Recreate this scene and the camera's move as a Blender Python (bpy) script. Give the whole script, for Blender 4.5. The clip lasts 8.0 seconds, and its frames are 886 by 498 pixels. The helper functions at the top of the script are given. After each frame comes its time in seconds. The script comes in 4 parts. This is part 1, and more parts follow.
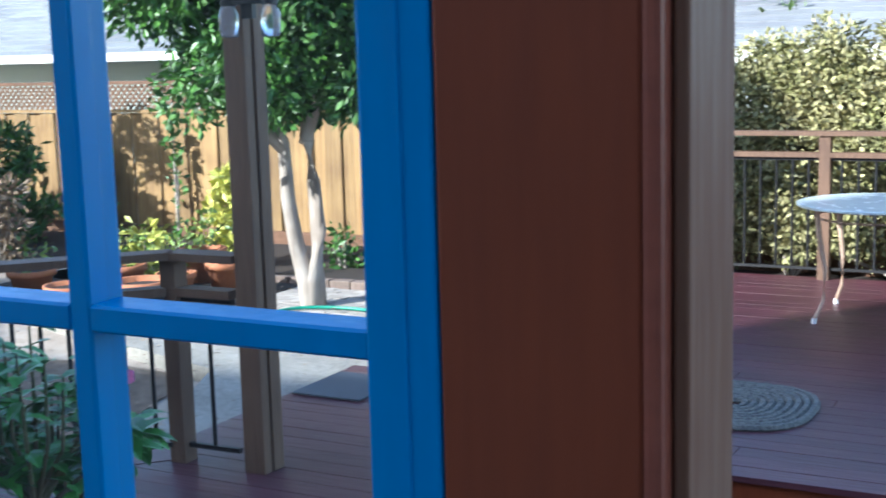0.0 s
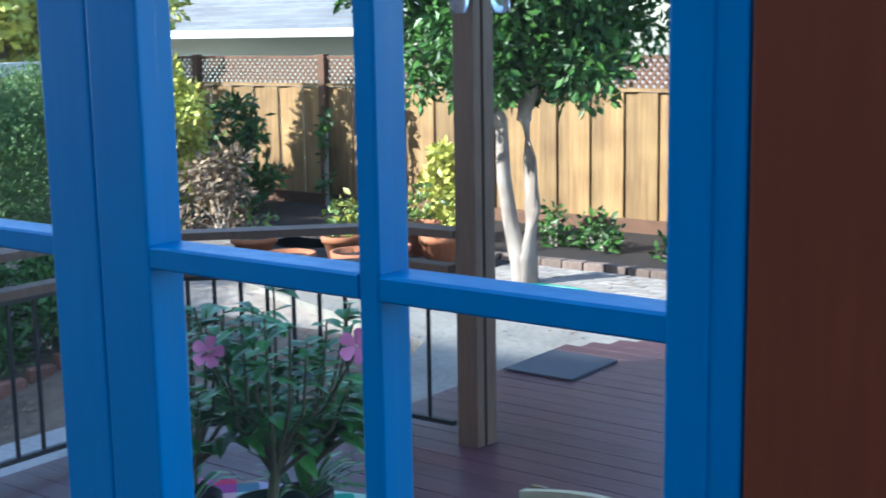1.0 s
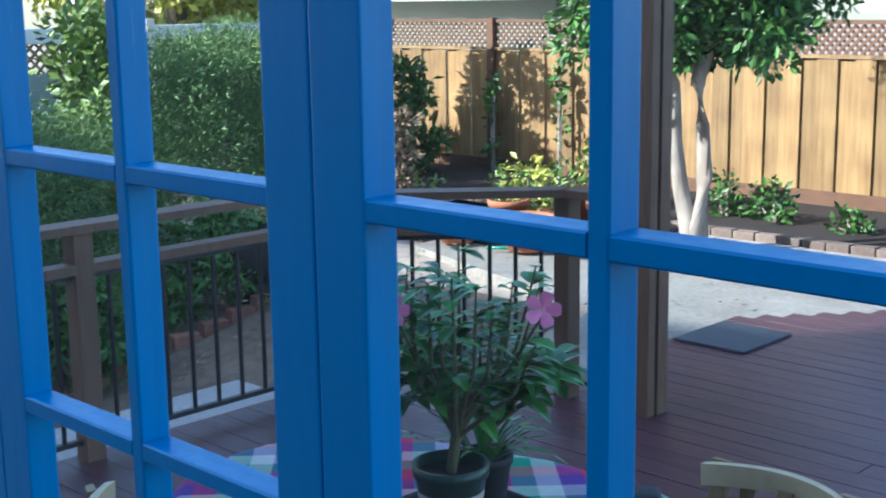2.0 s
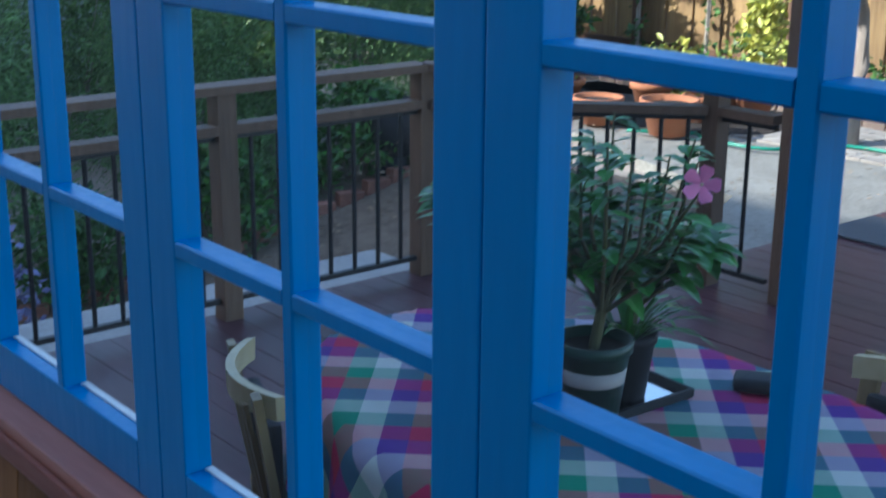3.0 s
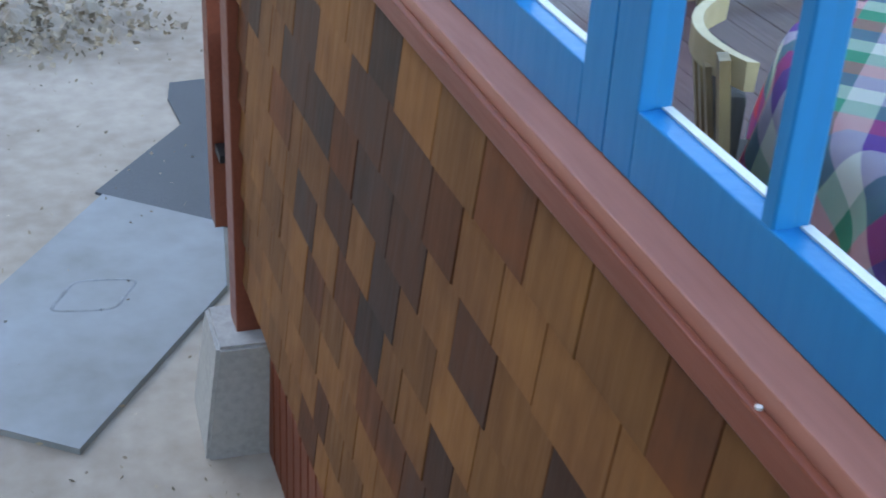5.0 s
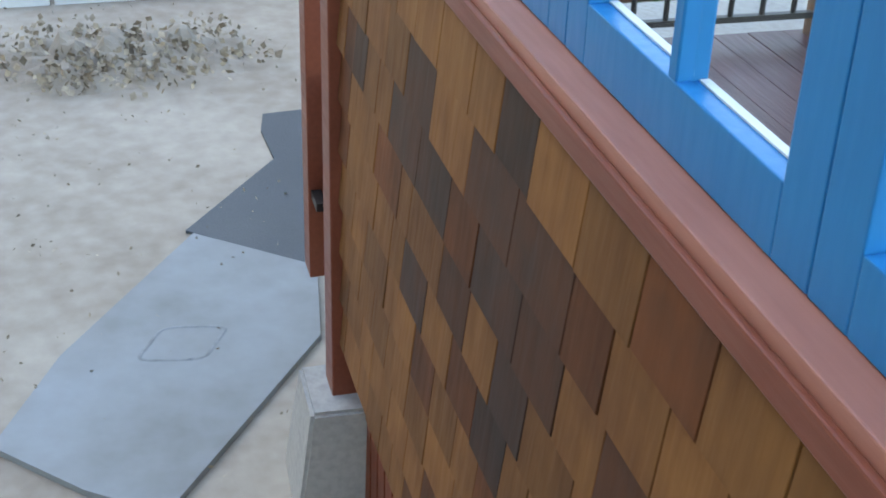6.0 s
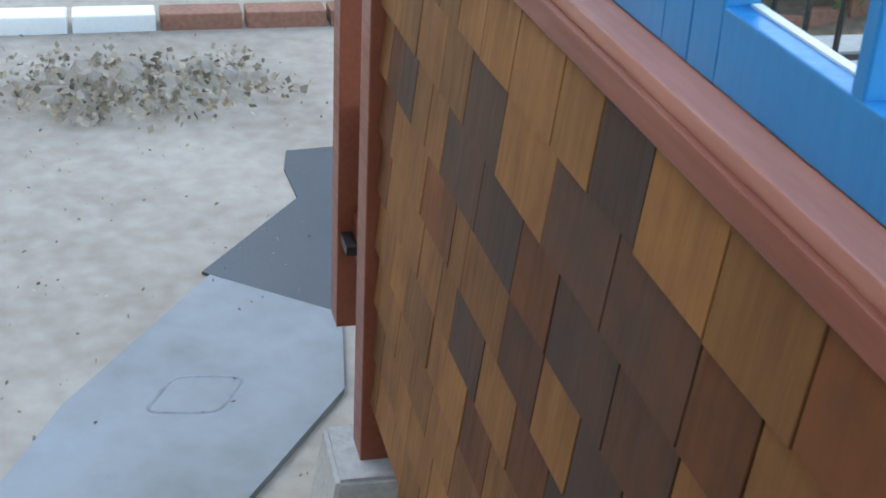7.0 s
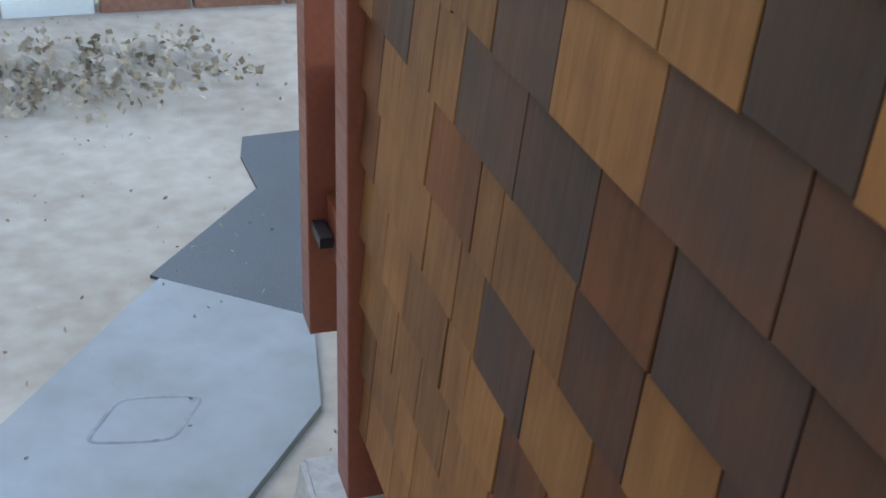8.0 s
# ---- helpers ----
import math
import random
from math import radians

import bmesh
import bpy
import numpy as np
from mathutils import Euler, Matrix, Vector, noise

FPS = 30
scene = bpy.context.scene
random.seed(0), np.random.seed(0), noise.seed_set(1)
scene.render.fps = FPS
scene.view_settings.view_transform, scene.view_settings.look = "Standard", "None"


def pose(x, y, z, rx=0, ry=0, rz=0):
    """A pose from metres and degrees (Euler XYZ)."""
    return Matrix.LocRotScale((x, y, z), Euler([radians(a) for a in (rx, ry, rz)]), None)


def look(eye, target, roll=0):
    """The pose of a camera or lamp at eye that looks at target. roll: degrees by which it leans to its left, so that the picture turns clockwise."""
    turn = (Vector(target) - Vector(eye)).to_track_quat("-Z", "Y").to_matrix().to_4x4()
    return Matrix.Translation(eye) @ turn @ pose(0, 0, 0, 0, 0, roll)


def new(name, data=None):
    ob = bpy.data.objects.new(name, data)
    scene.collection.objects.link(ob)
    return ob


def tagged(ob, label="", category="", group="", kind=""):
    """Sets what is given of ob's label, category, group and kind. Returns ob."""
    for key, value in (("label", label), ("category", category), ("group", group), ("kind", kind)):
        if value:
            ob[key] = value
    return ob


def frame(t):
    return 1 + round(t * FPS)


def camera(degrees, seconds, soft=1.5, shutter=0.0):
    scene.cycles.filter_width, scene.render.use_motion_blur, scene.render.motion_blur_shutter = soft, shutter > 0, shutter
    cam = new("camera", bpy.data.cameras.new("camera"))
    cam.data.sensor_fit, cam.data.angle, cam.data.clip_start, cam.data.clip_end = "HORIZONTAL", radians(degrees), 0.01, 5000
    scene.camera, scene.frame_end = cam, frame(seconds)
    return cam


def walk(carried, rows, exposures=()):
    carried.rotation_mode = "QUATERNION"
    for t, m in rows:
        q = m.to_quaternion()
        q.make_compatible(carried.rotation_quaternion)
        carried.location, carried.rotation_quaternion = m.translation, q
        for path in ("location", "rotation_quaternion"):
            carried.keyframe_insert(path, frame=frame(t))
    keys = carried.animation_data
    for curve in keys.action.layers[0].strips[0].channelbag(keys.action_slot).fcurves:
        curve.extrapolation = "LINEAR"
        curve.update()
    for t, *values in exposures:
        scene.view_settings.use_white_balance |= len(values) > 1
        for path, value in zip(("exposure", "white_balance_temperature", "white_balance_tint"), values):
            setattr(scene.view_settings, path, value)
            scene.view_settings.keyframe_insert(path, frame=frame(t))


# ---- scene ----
cam = camera(37.7, 8.0, soft=1.7, shutter=0.3)
PATH = [
    (0, (1.08, -0.817, 1.927), (0.15, 0.927, 1.619), -1.6),
    (0.5, (1.054, -0.837, 1.93), (-0.02, 0.819, 1.61), -0.8),
    (1, (1.013, -0.845, 1.927), (-0.179, 0.725, 1.593), -1.0),
    (1.5, (0.97, -0.848, 1.922), (-0.323, 0.637, 1.569), -0.7),
    (1.7, (0.96, -0.853, 1.92), (-0.368, 0.598, 1.56), -0.8),
    (2.8, (0.88, -0.84, 1.878), (-0.582, 0.428, 1.375), 0.2),
    (3, (0.863, -0.832, 1.865), (-0.614, 0.395, 1.307), 0.5),
    (3.5, (0.788, -0.806, 1.802), (-0.721, 0.294, 1.084), 1.9),
    (4, (0.748, -0.792, 1.743), (-0.795, 0.145, 0.881), 2.4),
    (4.5, (0.652, -0.714, 1.634), (-0.953, 0.029, 0.701), 3.1),
    (5, (0.518, -0.689, 1.595), (-1.118, -0.092, 0.613), 3.3),
    (5.2, (0.45, -0.708, 1.595), (-1.191, -0.141, 0.602), 3.2),
    (6.5, (0.015, -0.641, 1.526), (-1.687, -0.198, 0.574), 1.8),
    (7, (-0.171, -0.657, 1.405), (-1.89, -0.196, 0.493), 3.1),
    (7.5, (-0.449, -0.637, 1.234), (-2.17, -0.131, 0.35), 4.5),
    (8, (-0.766, -0.585, 1.069), (-2.471, -0.064, 0.153), 2.0),
]
walk(cam, [(t, look(eye, target, roll)) for t, eye, target, roll in PATH],
     [(0, 1.82, 5400, 8), (1.5, 1.72, 5400, 8), (2.5, 1.62, 5450, 8), (3.0, 1.44, 5450, 8), (3.5, 1.95, 5700, 8), (4.0, 2.28, 6100, 10), (4.5, 2.65, 6500, 10),
      (5.0, 2.76, 7000, 9), (6.5, 2.98, 7700, 7), (8.0, 2.88, 7500, 7)])

# ---- world, sun, exposure ----
world = bpy.data.worlds.new("sky")
scene.world = world
world.use_nodes = True
wn = world.node_tree
sky = wn.nodes.new("ShaderNodeTexSky")
sky.sky_type = "NISHITA"
sky.sun_disc = False
sky.sun_elevation = radians(28)
sky.sun_rotation = radians(213.5)
wn.links.new(sky.outputs["Color"], wn.nodes["Background"].inputs["Color"])
wn.nodes["Background"].inputs["Strength"].default_value = 0.15
sun_data = bpy.data.lights.new("sun", "SUN")
sun_data.energy, sun_data.angle, sun_data.color = 3.8, radians(0.6), (1.0, 0.93, 0.82)
sun = new("sun", sun_data)
sun.matrix_world = look((-0.55 * 20, -0.83 * 20, 20 * 0.532), (0, 0, 0))


# ---- materials ----
def material(name, color, rough=0.6, dark=None, grain=(40, 40, 40), blotch=2.0, amount=0.5, bump=0.15, metal=0.0, piece=0.0,
             spec=0.5, island=0.0, fine_weight=1.0):
    """A painted, wooden or stony surface: two scales of variation, fine relief, and a shift of tone from piece to piece."""
    m = bpy.data.materials.new(name)
    m.use_nodes = True
    t, n, l = m.node_tree, m.node_tree.nodes, m.node_tree.links
    b = n["Principled BSDF"]
    b.inputs["Metallic"].default_value = metal
    b.inputs["Specular IOR Level"].default_value = spec
    co = n.new("ShaderNodeTexCoord")
    mp = n.new("ShaderNodeMapping")
    mp.inputs["Scale"].default_value = grain
    l.new(co.outputs["Object"], mp.inputs["Vector"])
    fine = n.new("ShaderNodeTexNoise")
    fine.inputs["Scale"].default_value, fine.inputs["Detail"].default_value = 1.0, 6
    l.new(mp.outputs["Vector"], fine.inputs["Vector"])
    big = n.new("ShaderNodeTexNoise")
    big.inputs["Scale"].default_value, big.inputs["Detail"].default_value = blotch, 4
    l.new(co.outputs["Object"], big.inputs["Vector"])
    mix = n.new("ShaderNodeMix")
    mix.data_type = "RGBA"
    d = dark or tuple(c * 0.6 for c in color)
    mix.inputs["A"].default_value = (*color, 1)
    mix.inputs["B"].default_value = (*d, 1)
    add = n.new("ShaderNodeMath")
    add.operation = "MULTIPLY_ADD"
    l.new(fine.outputs["Fac"], add.inputs[0])
    add.inputs[1].default_value = fine_weight
    l.new(big.outputs["Fac"], add.inputs[2])
    rng = n.new("ShaderNodeMapRange")
    rng.inputs["From Min"].default_value, rng.inputs["From Max"].default_value = 0.25 + 0.5 * fine_weight, 0.75 + 0.55 * fine_weight
    rng.inputs["To Max"].default_value = amount
    l.new(add.outputs["Value"], rng.inputs["Value"])
    l.new(rng.outputs["Result"], mix.inputs["Factor"])
    col = mix.outputs["Result"]
    if piece or island:
        if piece:
            src = n.new("ShaderNodeObjectInfo").outputs["Random"]
        else:
            src = n.new("ShaderNodeNewGeometry").outputs["Random Per Island"]
        hsv = n.new("ShaderNodeHueSaturation")
        r2 = n.new("ShaderNodeMapRange")
        k = piece or island
        r2.inputs["To Min"].default_value, r2.inputs["To Max"].default_value = 1 - k, 1 + k
        l.new(src, r2.inputs["Value"])
        l.new(r2.outputs["Result"], hsv.inputs["Value"])
        l.new(col, hsv.inputs["Color"])
        col = hsv.outputs["Color"]
    l.new(col, b.inputs["Base Color"])
    rr = n.new("ShaderNodeMapRange")
    rr.inputs["To Min"].default_value, rr.inputs["To Max"].default_value = max(0.03, rough - 0.12), min(1, rough + 0.12)
    l.new(fine.outputs["Fac"], rr.inputs["Value"])
    l.new(rr.outputs["Result"], b.inputs["Roughness"])
    if bump:
        bp = n.new("ShaderNodeBump")
        bp.inputs["Strength"].default_value, bp.inputs["Distance"].default_value = bump, 0.01
        l.new(fine.outputs["Fac"], bp.inputs["Height"])
        l.new(bp.outputs["Normal"], b.inputs["Normal"])
    return m


BLUE = material("blue_paint", (0.003, 0.192, 0.455), 0.4, (0.003, 0.16, 0.395), (60, 60, 8), 3, 0.6, 0.06, spec=0.35)
BROWN = material("brown_paint", (0.20, 0.046, 0.016), 0.5, (0.13, 0.03, 0.012), (70, 70, 6), 2, 0.7, 0.1, spec=0.25, fine_weight=0.5)
GREY_BROWN = material("grey_brown_paint", (0.19, 0.10, 0.058), 0.6, (0.14, 0.052, 0.025), (70, 70, 6), 3, 0.8, 0.15, spec=0.2)
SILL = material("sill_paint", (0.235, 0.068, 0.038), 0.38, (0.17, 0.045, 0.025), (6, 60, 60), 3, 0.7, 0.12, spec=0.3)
# Sill colour made paler: sky light on the upward face is painted in.
SILL_TOP = material("skylit_sill_paint", (0.42, 0.175, 0.125), 0.34, (0.31, 0.12, 0.085), (6, 60, 60), 3, 0.7, 0.1, spec=0.4)
RAILWOOD = material("rail_wood", (0.155, 0.088, 0.05), 0.6, (0.08, 0.043, 0.025), (60, 60, 5), 2, 0.8, 0.2)
DECK = material("deck_stain", (0.088, 0.031, 0.038), 0.38, (0.05, 0.019, 0.024), (3, 70, 70), 1.2, 0.9, 0.2, piece=0.14, spec=0.4)
IRON = material("black_iron", (0.012, 0.012, 0.013), 0.45, None, (80, 80, 80), 5, 0.4, 0.05)
SHINGLE = material("cedar_shingle", (0.215, 0.092, 0.026), 0.6, (0.10, 0.037, 0.014), (45, 45, 4), 7, 0.7, 0.2, piece=0.25, spec=0.2, fine_weight=0.5)
SHINGLE_DARK = material("dark_cedar", (0.034, 0.024, 0.02), 0.6, (0.085, 0.034, 0.018), (30, 30, 3), 8, 0.7, 0.2, piece=0.25, spec=0.2, fine_weight=0.4)
SHINGLE_BROWN = material("brown_cedar", (0.05, 0.026, 0.018), 0.6, (0.105, 0.037, 0.014), (30, 30, 3), 8, 0.8, 0.2, piece=0.25, spec=0.2, fine_weight=0.4)
SHINGLE_RED = material("red_cedar", (0.15, 0.046, 0.012), 0.6, (0.05, 0.022, 0.012), (30, 30, 3), 8, 0.85, 0.2, piece=0.25, spec=0.2, fine_weight=0.4)
FENCE = material("fence_cedar", (0.36, 0.225, 0.085), 0.7, (0.15, 0.075, 0.026), (25, 25, 1.5), 2.2, 0.85, 0.3, piece=0.28, fine_weight=0.8)
FENCE_DARK = material("fence_trim", (0.16, 0.075, 0.036), 0.7, (0.08, 0.04, 0.02), (8, 30, 30), 2, 0.8, 0.3)
CONCRETE = material("concrete", (0.42, 0.41, 0.39), 0.85, (0.26, 0.255, 0.245), (40, 40, 40), 1.5, 0.8, 0.3)
PATIO_STONE = material("patio_stone", (0.31, 0.29, 0.25), 0.85, (0.17, 0.155, 0.13), (30, 30, 30), 2, 0.9, 0.3)
SLAB = material("slab_concrete", (0.27, 0.285, 0.30), 0.7, (0.18, 0.175, 0.165), (7, 7, 7), 1.6, 0.9, 0.2, fine_weight=0.5)
SLAB_STAIN = material("slab_stain", (0.245, 0.258, 0.272), 0.75, (0.165, 0.165, 0.16), (30, 30, 30), 6, 0.9, 0.2)
CLOD = material("dry_clods", (0.43, 0.345, 0.25), 0.95, (0.2, 0.155, 0.11), (14, 14, 14), 5, 0.9, 0.6, island=0.45)
# Brown-grey brick, darkened further for the shade it lies in.
EDGE_BRICK = material("shaded_edging", (0.23, 0.17, 0.135), 0.85, (0.12, 0.085, 0.07), (30, 30, 30), 3, 0.8, 0.3, piece=0.25)
DIRT = material("dirt", (0.42, 0.36, 0.295), 0.95, (0.24, 0.185, 0.14), (9, 9, 9), 1.1, 0.85, 0.5, fine_weight=0.7)
PAVER = material("paver", (0.40, 0.36, 0.31), 0.85, (0.24, 0.2, 0.17), (20, 20, 20), 3, 0.8, 0.3, piece=0.2)
BRICK = material("edging_brick", (0.33, 0.15, 0.10), 0.85, (0.18, 0.08, 0.055), (30, 30, 30), 3, 0.8, 0.3, piece=0.25)
RUBBER = material("dark_mat", (0.075, 0.083, 0.095), 0.7, (0.055, 0.06, 0.068), (120, 120, 120), 2, 0.8, 0.3)
LEAF = material("leaf", (0.07, 0.17, 0.025), 0.45, (0.03, 0.085, 0.014), (10, 10, 10), 2, 0.9, 0, island=0.5)
LEAF_LIGHT = material("light_leaf", (0.16, 0.24, 0.04), 0.5, (0.08, 0.14, 0.02), (10, 10, 10), 2, 0.9, 0, island=0.45)
LEAF_SOFT = material("soft_needle", (0.16, 0.27, 0.075), 0.6, (0.06, 0.12, 0.035), (10, 10, 10), 1, 0.9, 0, island=0.5)
# Leaf colour raised well up: the glow of sun through foliage is painted in.
LEAF_SUN = material("sun_brightened_leaf", (0.58, 0.54, 0.11), 0.5, (0.34, 0.42, 0.07), (10, 10, 10), 2, 0.9, 0, island=0.4)
LEAF_DRY = material("dry_leaf", (0.30, 0.22, 0.14), 0.8, (0.14, 0.09, 0.05), (10, 10, 10), 2, 0.9, 0, island=0.5)
BARK = material("bark", (0.46, 0.40, 0.34), 0.85, (0.17, 0.13, 0.1), (14, 14, 3), 3, 0.8, 0.6)
TERRA = material("terracotta", (0.45, 0.17, 0.075), 0.8, (0.3, 0.11, 0.05), (30, 30, 30), 5, 0.7, 0.2)
SHADE_WALL = material("shade_wall_stucco", (0.30, 0.27, 0.24), 0.9, None, (60, 60, 60), 1, 0.4, 0.2)
GREENWALL = material("green_siding", (0.30, 0.34, 0.30), 0.7, None, (3, 60, 60), 1, 0.3, 0.1)
WHITE = material("white_paint", (0.72, 0.72, 0.70), 0.5, (0.6, 0.6, 0.58), (30, 30, 30), 2, 0.5, 0.05)
ROOF = material("roof_shingle", (0.21, 0.22, 0.22), 0.85, (0.13, 0.13, 0.14), (4, 30, 30), 1, 0.7, 0.3, island=0.15)
CREAM = material("cream_chair", (0.58, 0.47, 0.27), 0.45, (0.42, 0.32, 0.16), (30, 30, 30), 6, 0.7, 0.1)


# ---- mesh helpers ----
def thing(name, at=(0, 0, 0), label="", category="", group="", kind="", turn=0.0):
    ob = new(name)
    ob.matrix_world = pose(*at, 0, 0, turn)
    return tagged(ob, label, category, group, kind)


def mesh_of(name, bm, mat, smooth=False):
    me = bpy.data.meshes.new(name)
    bm.to_mesh(me)
    bm.free()
    me.materials.append(mat)
    if smooth:
        for p in me.polygons:
            p.use_smooth = True
    return me


def part(name, bm, mat, parent=None, label="", smooth=False):
    ob = new(name, mesh_of(name, bm, mat, smooth))
    if parent:
        ob.parent = parent
    if label:
        ob["label"] = label
    return ob


def solid(name, bm, mat, label, category, kind="", group="", smooth=False):
    return tagged(part(name, bm, mat, None, "", smooth), label, category, group, kind)


def box(bm, x0, x1, y0, y1, z0, z1, bevel=0.0):
    r = bmesh.ops.create_cube(bm, size=1.0)
    vs = r["verts"]
    bmesh.ops.transform(bm, matrix=Matrix.Translation(((x0 + x1) / 2, (y0 + y1) / 2, (z0 + z1) / 2)) @ Matrix.Diagonal((x1 - x0, y1 - y0, z1 - z0, 1)), verts=vs)
    if bevel:
        es = list({e for v in vs for e in v.link_edges})
        bmesh.ops.bevel(bm, geom=es, offset=bevel, segments=2, affect="EDGES", profile=0.6)
    return bm


def boxes(*rows, bevel=0.0):
    bm = bmesh.new()
    for r in rows:
        box(bm, *r, bevel=bevel)
    return bm


def prism(bm, outline, z0, z1):
    """A closed outline of (x, y), extruded from z0 to z1."""
    lo = [bm.verts.new((x, y, z0)) for x, y in outline]
    hi = [bm.verts.new((x, y, z1)) for x, y in outline]
    n = len(outline)
    bm.faces.new(lo[::-1])
    bm.faces.new(hi)
    for i in range(n):
        j = (i + 1) % n
        bm.faces.new((lo[i], lo[j], hi[j], hi[i]))
    bmesh.ops.recalc_face_normals(bm, faces=bm.faces[:])
    return bm


def bar(bm, a, b, w, h):
    """A straight bar of w by h from a to b."""
    a, b = Vector(a), Vector(b)
    d = b - a
    q = d.to_track_quat("X", "Z")
    r = bmesh.ops.create_cube(bm, size=1.0)
    m = Matrix.Translation((a + b) / 2) @ q.to_matrix().to_4x4() @ Matrix.Diagonal((d.length, w, h, 1))
    bmesh.ops.transform(bm, matrix=m, verts=r["verts"])
    return bm


def tube(bm, pts, radii, sides=8, cap=True):
    """A round tube through points, with a radius at each."""
    pts = [Vector(p) for p in pts]
    rings = []
    for i, p in enumerate(pts):
        d = (pts[min(i + 1, len(pts) - 1)] - pts[max(i - 1, 0)]).normalized()
        q = d.to_track_quat("Z", "Y")
        r = radii[i] if isinstance(radii, (list, tuple)) else radii
        rings.append([bm.verts.new(p + q @ Vector((math.cos(2 * math.pi * k / sides) * r, math.sin(2 * math.pi * k / sides) * r, 0))) for k in range(sides)])
    for a, b in zip(rings, rings[1:]):
        for k in range(sides):
            j = (k + 1) % sides
            bm.faces.new((a[k], a[j], b[j], b[k]))
    if cap:
        bm.faces.new(rings[0][::-1])
        bm.faces.new(rings[-1])
    return bm


def lathe(bm, profile, sides=24, at=(0, 0, 0)):
    """A profile of (radius, height) turned round a vertical axis."""
    rings = []
    for r, z in profile:
        rings.append([bm.verts.new((at[0] + r * math.cos(2 * math.pi * k / sides), at[1] + r * math.sin(2 * math.pi * k / sides), at[2] + z)) for k in range(sides)])
    for a, b in zip(rings, rings[1:]):
        for k in range(sides):
            j = (k + 1) % sides
            bm.faces.new((a[k], a[j], b[j], b[k]))
    bm.faces.new(rings[0][::-1])
    bm.faces.new(rings[-1])
    return bm


def leaves(name, mat, centres, spread, count, size, parent=None, long=1.8, droop=0.0, seed=1):
    """Many small folded leaves scattered in clumps."""
    rng = np.random.default_rng(seed)
    c = np.array(centres, dtype=float)
    pick = rng.integers(0, len(c), count)
    off = rng.normal(size=(count, 3))
    off /= np.linalg.norm(off, axis=1)[:, None]
    off *= (rng.random(count) ** 0.4)[:, None]
    sp = np.array(spread, dtype=float)
    p = c[pick] + off * (sp if sp.ndim == 1 else sp[pick])
    d = off + rng.normal(size=(count, 3)) * 0.7 + np.array([0, 0, -droop])
    d /= np.linalg.norm(d, axis=1)[:, None]
    s = np.cross(d, rng.normal(size=(count, 3)))
    s /= np.linalg.norm(s, axis=1)[:, None]
    n = np.cross(d, s)
    L = size * (0.6 + 0.8 * rng.random(count))[:, None]
    W = L / long * 0.5
    v = np.stack([p, p + d * L * 0.5 + s * W + n * L * 0.06, p + d * L, p + d * L * 0.5 - s * W + n * L * 0.06], axis=1).reshape(-1, 3)
    i = np.arange(count) * 4
    f = np.concatenate([np.stack([i, i + 1, i + 2], 1), np.stack([i, i + 2, i + 3], 1)])
    me = bpy.data.meshes.new(name)
    me.from_pydata(v.tolist(), [], f.tolist())
    me.materials.append(mat)
    ob = new(name, me)
    if parent:
        ob.parent = parent
    return ob


# ---- ground, yard, concrete ----
def smooth01(t):
    t = min(1.0, max(0.0, t))
    return t * t * (3 - 2 * t)


def ground_z(x, y):
    return -1.24 + 1.06 * smooth01((y - 1.5) / 5.0) + 0.015 * noise.noise(Vector((x * 1.3, y * 1.3, 0)))


def sheet(name, x0, x1, y0, y1, step, mat, lift, label, category):
    bm = bmesh.new()
    nx, ny = int((x1 - x0) / step) + 1, int((y1 - y0) / step) + 1
    g = [[bm.verts.new((x0 + (x1 - x0) * i / (nx - 1), y0 + (y1 - y0) * j / (ny - 1), 0)) for j in range(ny)] for i in range(nx)]
    for row in g:
        for v in row:
            v.co.z = ground_z(v.co.x, v.co.y) + lift
    for i in range(nx - 1):
        for j in range(ny - 1):
            bm.faces.new((g[i][j], g[i + 1][j], g[i + 1][j + 1], g[i][j + 1]))
    return solid(name, bm, mat, label, category, "structure", smooth=True)


sheet("ground", -60, 60, -40, 80, 0.8, DIRT, 0, "dry bare garden dirt sloping down beside the deck", "ground")

# Darker copy of the dirt, laid where the yard is in shade.
SHADED_DIRT = material("shaded_dirt", (0.20, 0.15, 0.105), 0.95, (0.085, 0.06, 0.04), (14, 14, 14), 1.5, 0.9, 0.6)
sheet("garden_soil", -7.9, -4.4, 1.3, 5.9, 0.12, SHADED_DIRT, 0.014, "brown littered garden soil, its shade put into the colour", "soil")

# ---- the deck ----
DECK_OUTLINE = [(-3.9, 0.06), (0.95, 0.06), (0.95, 1.2), (0.25, 1.2), (0.25, 4.0), (-0.5, 4.0), (-0.5, 4.74), (4.0, 4.74), (4.0, 9.8), (-2.0, 9.8), (-2.0, 6.9), (-2.36, 6.65), (-3.1, 5.75), (-3.1, 3.98), (-2.95, 3.98), (-3.9, 2.96)]
deck = thing("deck_floor", (0, 0, 0), "red-brown stained wooden deck boards, worn and dusty", "deck", kind="structure")


def deck_spans(y):
    """The stretches of x that the deck covers along a board at y."""
    xs = []
    n = len(DECK_OUTLINE)
    for i in range(n):
        (xa, ya), (xb, yb) = DECK_OUTLINE[i], DECK_OUTLINE[(i + 1) % n]
        if (ya <= y) != (yb <= y):
            xs.append(xa + (y - ya) / (yb - ya) * (xb - xa))
    xs.sort()
    return list(zip(xs[::2], xs[1::2]))


